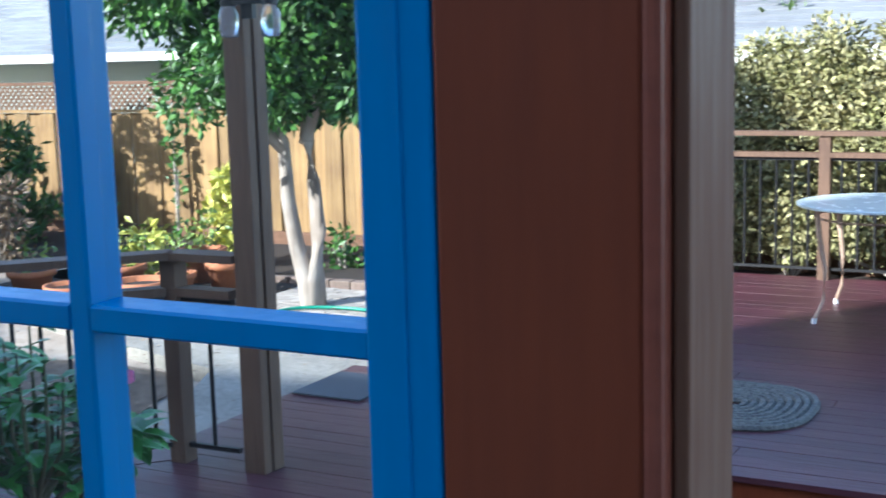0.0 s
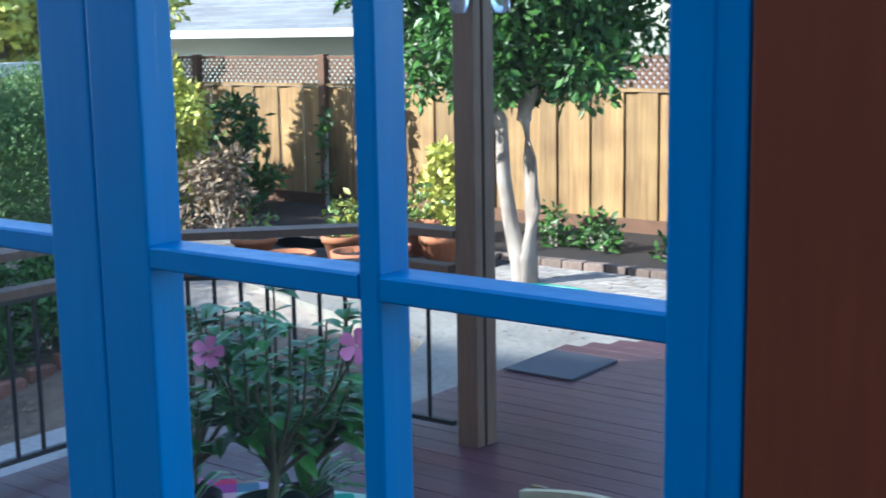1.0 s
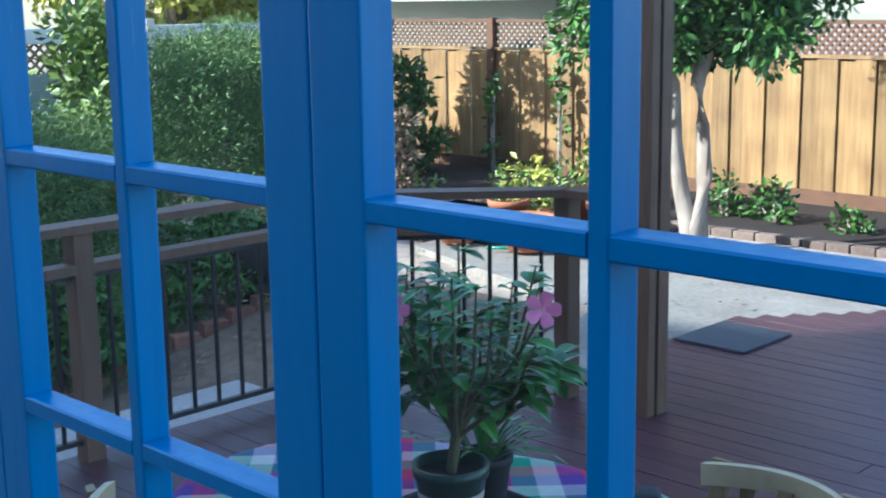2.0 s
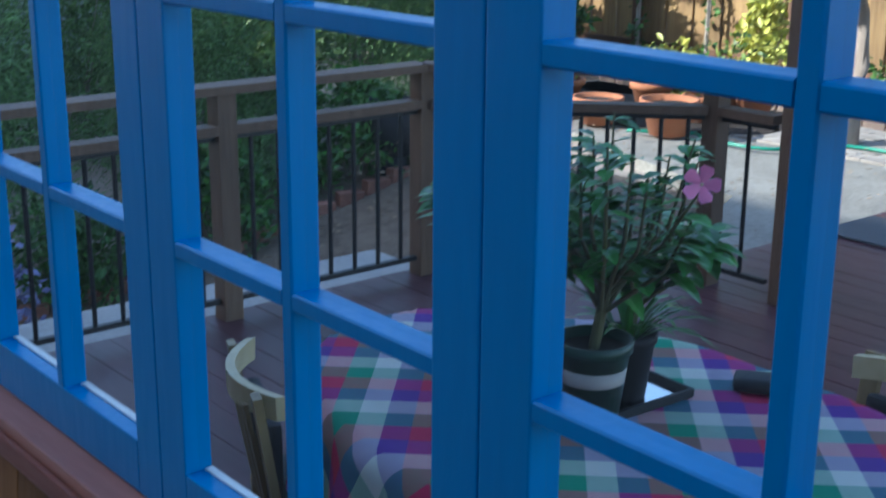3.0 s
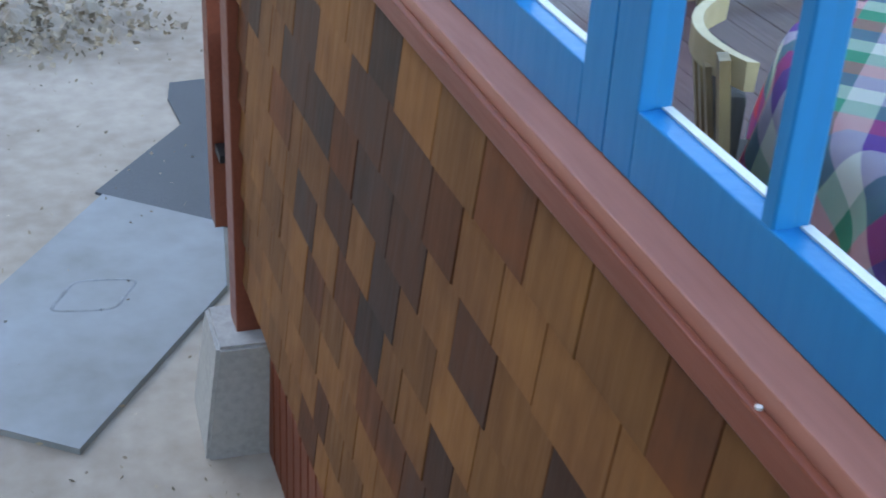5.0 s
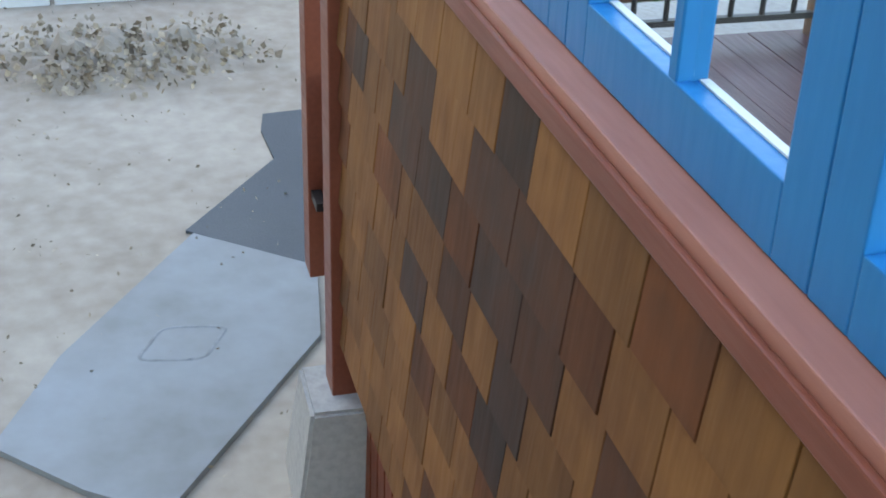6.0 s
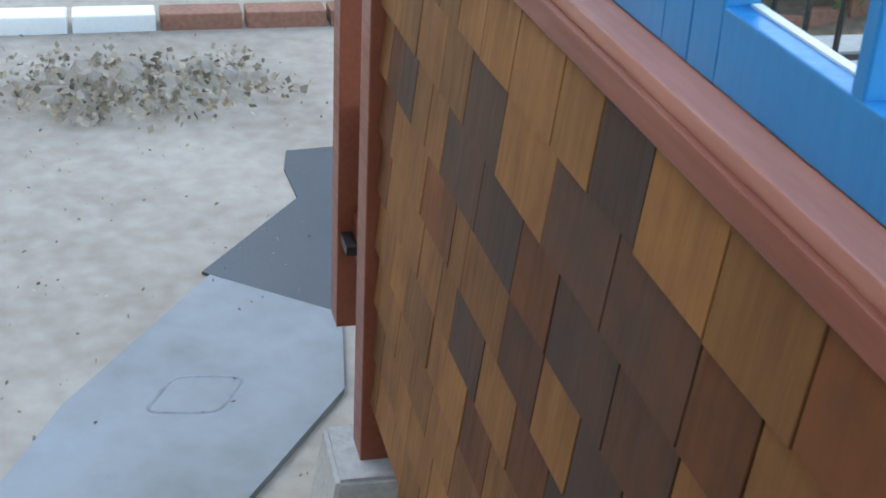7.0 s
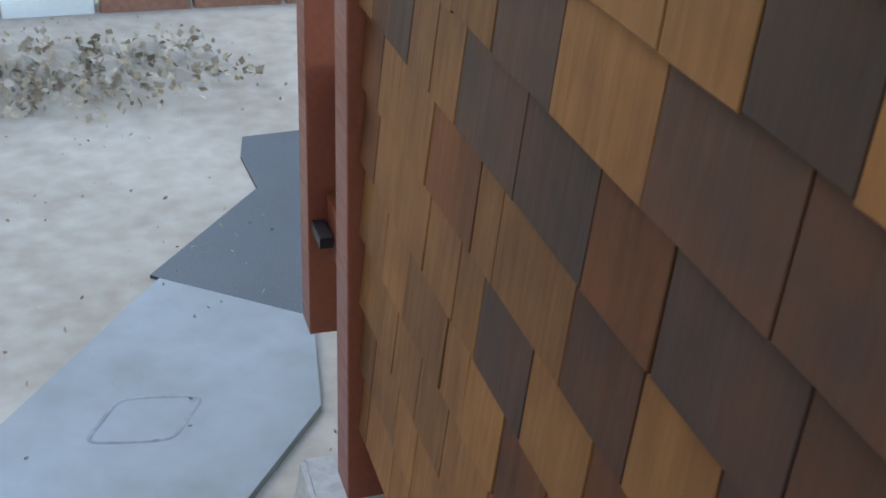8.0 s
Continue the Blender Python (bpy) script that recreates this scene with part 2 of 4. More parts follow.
row, y = 0, 0.07
rnd = random.Random(5)
while y < 9.68:
    for xa, xb in deck_spans(y + 0.07):
        x = xa
        while x < xb - 0.05:
            e = min(xb, x + rnd.uniform(1.6, 3.6))
            if xb - e < 0.5:
                e = xb
            part("plank", boxes((x + 0.002, e - 0.002, y + 0.0015, y + 0.1385, -0.03, rnd.uniform(-0.001, 0.001)), bevel=0.002), DECK, deck)
            x = e
    y += 0.14
part("joist_fill", prism(bmesh.new(), [(x * 0.995, yy) for x, yy in DECK_OUTLINE], -0.2, -0.034), FENCE_DARK, deck)
part("border_board", bar(bmesh.new(), (-3.9, 2.96, -0.013), (-2.95, 3.98, -0.013), 0.2, 0.032), DECK, deck)
part("fascia", boxes((-0.49, 4.0, 4.715, 4.74, -0.22, -0.004)), BROWN, deck)

solid("concrete_curb", boxes((-4.38, -3.91, 0.35, 3.05, -0.16, -0.03), bevel=0.01), CONCRETE, "pale concrete edging beside the deck rail", "curb", "structure")

# ---- window wall ----
PITCH = 0.733


def sash(k):
    """One blue glazed sash, two panes wide; the opening begins at x = -k * PITCH."""
    w = thing("window_%d" % (k + 1), (-k * PITCH, 0, 0), "bright blue painted wooden window sash with clear divided panes", "window", "sashes of the window wall", "structure")
    z0, z1, cols = 0.908, 2.51, ((0.0, 0.2756), (0.3004, 0.576))
    for name, x0, x1 in (("stile", -0.0775, 0.0), ("stile", 0.576, 0.638 if k == 0 else 0.6535)):
        part(name, boxes((x0, x1, 0.0, 0.045, z0, z1), bevel=0.003), BLUE, w)
    part("bottom_rail", boxes((0.0, 0.576, 0.0, 0.045, z0, 1.0), bevel=0.003), BLUE, w)
    part("parting_bead", boxes((0.609, 0.6125, -0.0015, 0.01, z0, z1), bevel=0.0007), BLUE, w) if k == 0 else None
    part("top_rail", boxes((0.0, 0.576, 0.0, 0.045, 2.405, z1), bevel=0.002), BLUE, w)

    def muntin(bm, a, b, upright):
        prof = [(-0.0095, 0.001), (0.0095, 0.001), (0.012, 0.004), (0.0125, 0.041), (0.011, 0.044), (-0.011, 0.044), (-0.0125, 0.041), (-0.012, 0.004)]
        ends = []
        for e in (a, b):
            ends.append([bm.verts.new((e[0] + u, d, e[1]) if upright else (e[0], d, e[1] + u)) for u, d in prof])
        bm.faces.new(ends[0])
        bm.faces.new(ends[1])
        for i in range(8):
            j = (i + 1) % 8
            bm.faces.new((ends[0][i], ends[0][j], ends[1][j], ends[1][i]))
        bmesh.ops.recalc_face_normals(bm, faces=bm.faces[:])
        return bm

    part("muntin", muntin(bmesh.new(), (0.288, 1.0), (0.288, 2.405), True), BLUE, w)
    for z in (1.349, 1.705, 2.061):
        for x0, x1 in cols:
            part("muntin", muntin(bmesh.new(), (x0, z), (x1, z), False), BLUE, w)
    return w


for k in range(5):
    sash(k)

solid("wall_lower", boxes((-3.1, 0.639, -0.045, 0.05, -0.575, 0.87)), FENCE_DARK, "low wooden wall under the windows", "wall", "structure")
sill = thing("window_sill", (0, 0, 0), "long reddish-brown painted wooden sill with stepped moulding", "sill", kind="structure")
part("sill_board", boxes((-3.04, 0.639, -0.057, 0.05, 0.872, 0.906), bevel=0.003), SILL_TOP, sill, "pinkish top board, sky light put into its colour")
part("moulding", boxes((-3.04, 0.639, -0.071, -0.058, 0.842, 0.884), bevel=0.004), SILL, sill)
part("nail", lathe(bmesh.new(), [(0.004, 0), (0.004, 0.003)], 8, (-0.31, -0.064, 0.884)), WHITE, sill, "white painted nail head")

post = thing("corner_post", (0, 0, 0), "reddish-brown painted corner post standing on a pier block", "post", kind="structure")
part("post", boxes((-3.16, -3.046, -0.09, 0.05, -0.77, 2.51), bevel=0.005), SILL, post)

deck_post = thing("deck_post", (0, 0, 0), "reddish-brown painted deck corner post running down past the boards", "post", kind="structure")
part("post", boxes((-3.92, -3.81, -0.03, 0.08, -0.79, 1.02), bevel=0.004), SILL, deck_post)
part("ledger", boxes((-3.80, -3.17, 0.02, 0.06, -0.52, -0.36), bevel=0.004), BROWN, deck_post)
part("bracket", boxes((-3.81, -3.70, -0.02, 0.015, -0.47, -0.44)), IRON, deck_post)

door_post = thing("door_post", (0, 0, 0), "wide dark brown painted door post beside the blue windows", "post", kind="structure")
part("post", boxes((0.640, 0.795, 0.0, 0.12, -0.2, 2.7), bevel=0.003), BROWN, door_post)
part("stop", boxes((0.796, 0.811, -0.006, 0.1, -0.2, 2.7), bevel=0.005), SILL, door_post)
part("jamb", boxes((0.812, 0.824, 0.012, 0.122, -0.2, 2.7), bevel=0.003), GREY_BROWN, door_post, "grey-brown side face")
solid("header_beam", boxes((-3.16, 0.95, -0.02, 0.1, 2.712, 2.85), (-3.16, 0.638, -0.02, 0.1, 2.512, 2.71), bevel=0.004), BROWN, "brown painted header beam over the windows", "beam", "structure")

# ---- unseen closing walls added behind the camera to cast shade ----
solid("wall_porch", boxes((-0.35, 7.0, -1.65, -1.5, -1.4, 3.3)), SHADE_WALL, "unseen plain wall added to darken the window wall's near end", "wall", "structure")
solid("wall_house", boxes((-34, -14.3, -12.3, -12.0, -1.4, 11.3), (-14.3, 20, -12.3, -12.0, -1.4, 15.2)), SHADE_WALL, "unseen tall wall added to shade the deck and yard", "wall", "structure")

# ---- railing ----
def rail_run(name, posts, top=1.02, gap=0.118):
    """A wooden two-rail railing with black metal balusters."""
    r = thing(name, (0, 0, 0), "brown wooden deck railing with thin black metal balusters", "railing", "deck railings")
    for i, (x, y, h) in enumerate(posts):
        if h:
            part("post", boxes((x - 0.045, x + 0.045, y - 0.045, y + 0.045, -0.03, h), bevel=0.004), RAILWOOD, r)
    for (xa, ya, _), (xb, yb, _) in zip(posts, posts[1:]):
        a, b = Vector((xa, ya, 0)), Vector((xb, yb, 0))
        d = (b - a).normalized()
        bm = bar(bmesh.new(), (xa, ya, top - 0.02), (xb, yb, top - 0.02), 0.13, 0.036)
        part("top_rail", bm, RAILWOOD, r)
        bm = bar(bmesh.new(), a + d * 0.04 + Vector((0, 0, top - 0.19)), b - d * 0.04 + Vector((0, 0, top - 0.19)), 0.09, 0.04)
        part("lower_rail", bm, RAILWOOD, r)
        for z in (top - 0.225, 0.085):
            part("iron_rail", bar(bmesh.new(), a + d * 0.045 + Vector((0, 0, z)), b - d * 0.045 + Vector((0, 0, z)), 0.028, 0.022), IRON, r)
        n = max(1, round(((b - a).length - 0.09) / gap))
        me = mesh_of("baluster", tube(bmesh.new(), [(0, 0, 0.085), (0, 0, top - 0.225)], 0.0105, 8), IRON)
        for j in range(1, n):
            ob = new("baluster", me)
            ob.parent = r
            ob.location = a + (b - a) * (j / n)
    return r


rail_run("deck_railing", [(-3.82, 0.13, 0), (-3.82, 1.86, 0.995), (-3.82, 2.93, 0.995), (-2.87, 3.89, 0.995), (-2.49, 3.9, 0)])
rail_run("deck_railing", [(-1.95, 9.65, 1.165), (-1.05, 9.65, 1.165), (0.5, 9.65, 1.165), (2.1, 9.65, 1.165), (3.7, 9.65, 1.165)], top=1.19)

porch = thing("porch_post", (-2.43, 3.9, 0), "tall brown wooden porch post built of two timbers", "post", kind="structure")
part("post", boxes((-0.055, 0.06, -0.045, 0.012, 0.0, 3.2), bevel=0.005), RAILWOOD, porch)
part("post", boxes((-0.03, 0.068, 0.022, 0.1, 0.0, 3.2), bevel=0.005), RAILWOOD, porch)

# ---- back fence ----
FY = 10.7
fence = thing("back_fence", (0, FY, 0), "new cedar board fence with a lattice top, sunlit", "fence", kind="structure")
rnd = random.Random(3)
x = -14.0
i = 0
while x < 4.9:
    w = rnd.uniform(0.2, 0.24) if i % 2 == 0 else rnd.uniform(0.15, 0.2)
    yy = 0.0 if i % 2 else -0.028
    part("board", boxes((x - (0.012 if i % 2 else 0), x + w + (0.012 if i % 2 else -0.004), yy, yy + 0.02, -0.12, 1.275), bevel=0.003), FENCE, fence)
    x += w
    i += 1
part("cap_rail", boxes((-14, 5.0, -0.045, 0.05, 1.28, 1.315)), FENCE, fence)
part("kick_board", boxes((-14, 5.0, -0.06, -0.024, -0.3, 0.0)), FENCE_DARK, fence)
part("top_rail", boxes((-14, 5.0, -0.03, 0.04, 1.60, 1.64)), FENCE_DARK, fence)
for x in (-14.0, -11.65, -9.47, -7.3, -1.6, 0.5, 2.6, 4.95):
    part("post", boxes((x - 0.05, x + 0.05, -0.07, 0.03, -0.3, 1.66), bevel=0.004), FENCE_DARK, fence)
bm = bmesh.new()
x = -14.0
while x < 4.6:
    bar(bm, (x, -0.006, 1.316), (x + 0.285, -0.006, 1.60), 0.006, 0.03)
    bar(bm, (x + 0.285, 0.006, 1.316), (x, 0.006, 1.60), 0.006, 0.03)
    x += 0.085
tagged(part("lattice", bm, FENCE_DARK, fence), kind="stuff")

# ---- neighbours ----
nb = thing("neighbour_house", (0, 0, 0), "grey-green neighbour house with a grey shingled roof behind the fence", "house")
part("wall", boxes((-27, -9.9, 15.0, 15.3, -0.3, 1.9)), GREENWALL, nb)
part("gutter", boxes((-27.2, -9.7, 14.42, 14.55, 1.84, 1.97), bevel=0.02), WHITE, nb)
bm = bmesh.new()
for r in range(26):
    y0, z0 = 14.5 + r * 0.2, 1.95 + r * 0.085
    x = -27.2
    while x < -9.7:
        w = rnd.uniform(0.5, 1.1)
        e = min(-9.7, x + w)
        v = [bm.verts.new(c) for c in ((x, y0, z0 + 0.025), (e, y0, z0 + 0.025), (e, y0 + 0.22, z0 + 0.1), (x, y0 + 0.22, z0 + 0.1))]
        bm.faces.new(v)
        b = [bm.verts.new(c) for c in ((x, y0, z0), (e, y0, z0))]
        bm.faces.new((b[0], b[1], v[1], v[0]))
        x = e
part("roof", bm, ROOF, nb)

# ---- glass in the sashes ----
GLASS = bpy.data.materials.new("window_glass")
GLASS.use_nodes = True
gn = GLASS.node_tree.nodes
gl = GLASS.node_tree.links
clear, shine, both = gn.new("ShaderNodeBsdfTransparent"), gn.new("ShaderNodeBsdfGlossy"), gn.new("ShaderNodeMixShader")
clear.inputs["Color"].default_value = (0.97, 0.985, 0.98, 1)
shine.inputs["Roughness"].default_value = 0.02
both.inputs["Fac"].default_value = 0.025
gl.new(clear.outputs["BSDF"], both.inputs[1])
gl.new(shine.outputs["BSDF"], both.inputs[2])
gl.new(both.outputs["Shader"], gn["Material Output"].inputs["Surface"])
pane_mesh = mesh_of("pane", boxes((0.0, 0.271, 0.021, 0.024, 0.0, 0.344)), GLASS)
# Thin white strip painting the sky light on the inner ledge.
ledge_mesh = mesh_of("glazing_bead", boxes((0.0, 0.271, 0.031, 0.044, 0.0, 0.003)), WHITE)
for k in range(5):
    w = bpy.data.objects["window_%d" % (k + 1)]
    for x in (0.002, 0.303):
        for z in (1.002, 1.354, 1.71, 2.062):
            p = new("pane", pane_mesh)
            p.parent, p.location, p.visible_shadow = w, (x, 0, z), False
        p = new("glazing_bead", ledge_mesh)
        p.parent, p.location = w, (x, 0, 1.0)
        p["label"] = "white strip for the sky-lit inner ledge"

# ---- shingles on the low wall ----
COURSE, LAP = 0.158, 0.05
KNOWN = {
    0: ([-2.20, -2.025, -1.81, -1.65, -1.478, -1.268, -1.064, -0.868, -0.69, -0.49], "tttdttrtt"),
    1: ([-2.467, -2.284, -2.068, -1.807, -1.55, -1.29, -1.14, -0.96, -0.80], "tdtbbrtt"),
    2: ([-2.83, -2.692, -2.56, -2.426, -2.168, -1.934, -1.749, -1.501, -1.30], "dttddrdb"),
    3: ([-2.90, -2.773, -2.572, -2.333, -2.235, -1.973, -1.781, -1.61, -1.44], "ttrttbtd"),
    4: ([-2.758, -2.576, -2.408, -2.293, -2.09, -1.887, -1.71, -1.53], "tttdtrd"),
    5: ([-2.849, -2.692, -2.459, -2.342, -2.18, -2.01, -1.83], "ttttrt"),
}
TONES = {"t": SHINGLE, "d": SHINGLE_DARK, "r": SHINGLE_RED, "b": SHINGLE_BROWN}
lower = bpy.data.objects["wall_lower"]
rnd = random.Random(11)


def shingle(x0, x1, row, tone):
    """One tapered cedar shingle; its foot is the thick end."""
    zb = 0.69 - row * COURSE + rnd.uniform(-0.002, 0.002)
    zt = min(0.868, zb + COURSE + LAP)
    t = rnd.uniform(0.0, 0.003)
    bm = bmesh.new()
    ya, yb = -0.045, -0.066 - t
    yt = yb + (0.019 + t) * (zt - zb) / (COURSE + LAP)
    k = rnd.uniform(-0.002, 0.002)
    v = [bm.verts.new(c) for c in ((x0, ya, zb), (x1, ya, zb), (x1, yb, zb + k), (x0, yb, zb - k), (x0, ya + 0.001, zt), (x1, ya + 0.001, zt), (x1, yt, zt), (x0, yt, zt))]
    for f in ((0, 3, 2, 1), (4, 5, 6, 7), (3, 7, 6, 2), (0, 1, 5, 4), (0, 4, 7, 3), (1, 2, 6, 5)):
        bm.faces.new([v[i] for i in f])
    bmesh.ops.recalc_face_normals(bm, faces=bm.faces[:])
    front = [e for e in bm.edges if e.calc_length() > 0.03 and all(q.co.y < -0.05 or q.co.z > zt - 0.001 for q in e.verts)]
    bmesh.ops.bevel(bm, geom=front, offset=0.0015, segments=1, affect="EDGES")
    part("shingle", bm, TONES[tone], lower)


for r in range(9):
    cuts, tones = KNOWN.get(r, ([-2.0 + 0.05 * r], ""))
    for c0, c1, tone in zip(cuts, cuts[1:], tones):
        shingle(c0 + 0.0015, c1 - 0.0015, r, tone)
    x = cuts[0]
    while x > -3.04:
        w = rnd.uniform(0.10, 0.22)
        a = max(-3.044, x - w)
        if a < -3.0:
            a = -3.044
        shingle(a + 0.0015, x - 0.0015, r, rnd.choice("ttttttttttttr"))
        x = a
    x = cuts[-1]
    while x < 0.639:
        w = rnd.uniform(0.11, 0.23)
        e = min(0.639, x + w)
        if 0.639 - e < 0.05:
            e = 0.639
        shingle(x + 0.0015, e - 0.0015, r, rnd.choice("ttttrrb"))
        x = e

skirt = thing("skirt_boards", (0, 0, 0), "dark brown upright skirting slats under the shingled wall", "skirting", kind="structure")
x = -3.0
while x < 0.6:
    part("slat", boxes((x, x + 0.085, 0.0, 0.02, -1.25, -0.58), bevel=0.002), BROWN, skirt)
    x += 0.098

# ---- pier block and the side yard ----
bm = bmesh.new()
g = ground_z(-3.05, -0.13)
lo = [(-3.36, -0.2), (-3.0, -0.215), (-2.99, 0.09), (-3.35, 0.1)]
hi = [(-3.23, -0.165), (-2.96, -0.17), (-2.95, 0.05), (-3.23, 0.05)]
va = [bm.verts.new((x, y, g - 0.03)) for x, y in lo]
vm = [bm.verts.new((x, y, g + 0.03)) for x, y in lo]
vb = [bm.verts.new((x, y, -0.765)) for x, y in hi]
bm.faces.new(va[::-1])
bm.faces.new(vb)
for a, b in ((va, vm), (vm, vb)):
    for i in range(4):
        bm.faces.new((a[i], a[(i + 1) % 4], b[(i + 1) % 4], b[i]))
bmesh.ops.bevel(bm, geom=bm.edges[:], offset=0.012, segments=2, affect="EDGES")
bmesh.ops.recalc_face_normals(bm, faces=bm.faces[:])
solid("pier_block", bm, CONCRETE, "grey precast concrete pier block under the corner post", "pier block")

solid("concrete_slab", prism(bmesh.new(), [(-3.14, -0.62), (-3.32, -0.87), (-3.62, -1.17), (-4.14, -0.94), (-5.02, -0.36), (-4.97, -0.3), (-4.62, 0.13), (-4.08, 0.05)], -1.28, -1.213), SLAB, "pale grey concrete slab lying in dry dirt", "slab", "structure")
solid("rubber_mat", prism(bmesh.new(), [(-5.07, -0.39), (-5.75, 0.11), (-6.1, 0.09), (-6.32, 0.13), (-6.42, 1.1), (-4.6, 1.1), (-4.6, 0.16)], -1.25, -1.224), RUBBER, "dark grey rubber sheet on the ground", "mat")

ob = part("stain", tube(bmesh.new(), [(-4.13 + (0.12 + 0.025 * math.sin(2 * k)) * math.cos(k) - 0.04 * math.sin(k), -0.48 + 0.16 * math.sin(k) + 0.02 * math.cos(3 * k), -1.2265) for k in [2 * math.pi * q / 48 for q in range(49)]], 0.0165, 10), SLAB_STAIN, bpy.data.objects["concrete_slab"], "dark worn ring", smooth=True)

rng = random.Random(8)


def mound(at, half, height):
    """A low uneven heap of dry earth."""
    bm = bmesh.new()
    n = 44
    g = []
    for i in range(n + 1):
        row = []
        for j in range(n + 1):
            u, v = -1 + 2 * i / n, -1 + 2 * j / n
            r = math.hypot(u, v) + 0.22 * noise.noise(Vector((u * 2, v * 2, 3)))
            x, y = at[0] + u * half[0], at[1] + v * half[1]
            k = smooth01(1.15 - r) * (0.55 + 0.9 * abs(noise.noise(Vector((x * 4, y * 4, 1)))) + 0.5 * noise.noise(Vector((x * 13, y * 13, 5))))
            row.append(bm.verts.new((x, y, ground_z(x, y) - 0.012 + max(0.0, k) * height)))
        g.append(row)
    for i in range(n):
        for j in range(n):
            bm.faces.new((g[i][j], g[i + 1][j], g[i + 1][j + 1], g[i][j + 1]))
    return bm


solid("earth_mound", mound((-7.3, -0.62), (0.55, 0.9), 0.17), DIRT, "low heap of dry grey-brown earth", "earth", "structure")
pile = leaves("mulch_pile", CLOD, [(-7.25 + rng.gauss(0, 0.2), -0.65 + rng.gauss(0, 0.33), -1.19 + 0.05 * rng.random()) for _ in range(60)], (0.16, 0.2, 0.06), 1700, 0.045, long=1.3, seed=4)
tagged(pile, "heap of grey-brown dry leaves, clods and wood chips", "mulch", kind="stuff")
litter = leaves("leaf_litter", CLOD, [(-2.7 - 6.5 * rng.random() ** 1.5, -2.2 + 3.2 * rng.random(), -1.225) for _ in range(400)], (0.2, 0.2, 0.006), 600, 0.022, seed=6)
tagged(litter, "scattered dry leaves and chips on the dirt", "leaf litter", kind="stuff")

for i, x in enumerate((-2.6, -2.05, -1.5, -0.95, -0.4, 0.15, 0.7)):
    ob = solid("edging_block", boxes((-8.62, -8.4, x, x + 0.52, -1.27, -1.13), bevel=0.012), WHITE if i < 4 else BRICK, "painted white edging block" if i < 4 else "red brick edging block", "edging", group="edging blocks")

# ---- table, cloth and what stands on it ----
TC = Vector((-0.83, 1.10))
U, V = Vector((0.722, -0.692)), Vector((0.692, 0.722))


def table_edge(d):
    """Distance from the table's middle to its rim in a direction: a rounded oblong."""
    ax, ay, p = 0.91, 0.51, 2.2
    return 1.0 / ((abs(d.x) / ax) ** p + (abs(d.y) / ay) ** p) ** (1 / p)


table = thing("patio_table", (TC.x, TC.y, 0), "dark oval patio table on four legs", "table")
bm = bmesh.new()
prism(bm, [tuple(Vector((math.cos(a), math.sin(a))) * (table_edge(Vector((math.cos(a), math.sin(a)))) - 0.02)) for a in [2 * math.pi * k / 48 for k in range(48)]], 0.70, 0.735)
BLACK = material("black_cushion", (0.018, 0.018, 0.02), 0.7, None, (120, 120, 120), 5, 0.5, 0.2)
part("tabletop", bm, BLACK, table)
for sx in (-0.52, 0.52):
    for sy in (-0.33, 0.33):
        part("leg", tube(bmesh.new(), [(sx, sy, 0), (sx, sy, 0.7)], 0.025, 10), BLACK, table)

PLAID = bpy.data.materials.new("plaid_cloth")
PLAID.use_nodes = True
pn, pl = PLAID.node_tree.nodes, PLAID.node_tree.links
uvn = pn.new("ShaderNodeUVMap")
sep = pn.new("ShaderNodeSeparateXYZ")
pl.new(uvn.outputs["UV"], sep.inputs["Vector"])


def stripes(axis, period, offset, colours):
    m1 = pn.new("ShaderNodeMath")
    m1.operation, m1.inputs[1].default_value = "MULTIPLY_ADD", 1 / period
    m1.inputs[2].default_value = offset
    pl.new(sep.outputs[axis], m1.inputs[0])
    fr = pn.new("ShaderNodeMath")
    fr.operation = "FRACT"
    pl.new(m1.outputs["Value"], fr.inputs[0])
    r = pn.new("ShaderNodeValToRGB")
    r.color_ramp.interpolation = "CONSTANT"
    while len(r.color_ramp.elements) < len(colours):
        r.color_ramp.elements.new(0.5)
    for i, (e, c) in enumerate(zip(r.color_ramp.elements, colours)):
        e.position, e.color = i / len(colours), (*c, 1)
    pl.new(fr.outputs["Value"], r.inputs["Fac"])
    return r.outputs["Color"]


WHT, GRN, PUR, RED = (0.95, 0.97, 0.88), (0.05, 0.44, 0.25), (0.19, 0.07, 0.44), (0.78, 0.05, 0.15)
ca = stripes("X", 0.265, 0.344, (WHT, GRN, RED, PUR))
cb = stripes("Y", 0.24, 0.4375, (WHT, PUR, RED, GRN))
pm = pn.new("ShaderNodeMix")
pm.data_type = "RGBA"
pl.new(ca, pm.inputs["A"])
pl.new(cb, pm.inputs["B"])
wv = pn.new("ShaderNodeTexNoise")
wv.inputs["Scale"].default_value = 60
pr = pn.new("ShaderNodeMapRange")
pr.inputs["To Min"].default_value, pr.inputs["To Max"].default_value = 0.4, 0.6
pl.new(wv.outputs["Fac"], pr.inputs["Value"])
pl.new(pr.outputs["Result"], pm.inputs["Factor"])
pl.new(pm.outputs["Result"], pn["Principled BSDF"].inputs["Base Color"])
pn["Principled BSDF"].inputs["Roughness"].default_value = 0.85
weave = pn.new("ShaderNodeBump")
weave.inputs["Strength"].default_value = 0.15
pl.new(wv.outputs["Fac"], weave.inputs["Height"])
pl.new(weave.outputs["Normal"], pn["Principled BSDF"].inputs["Normal"])

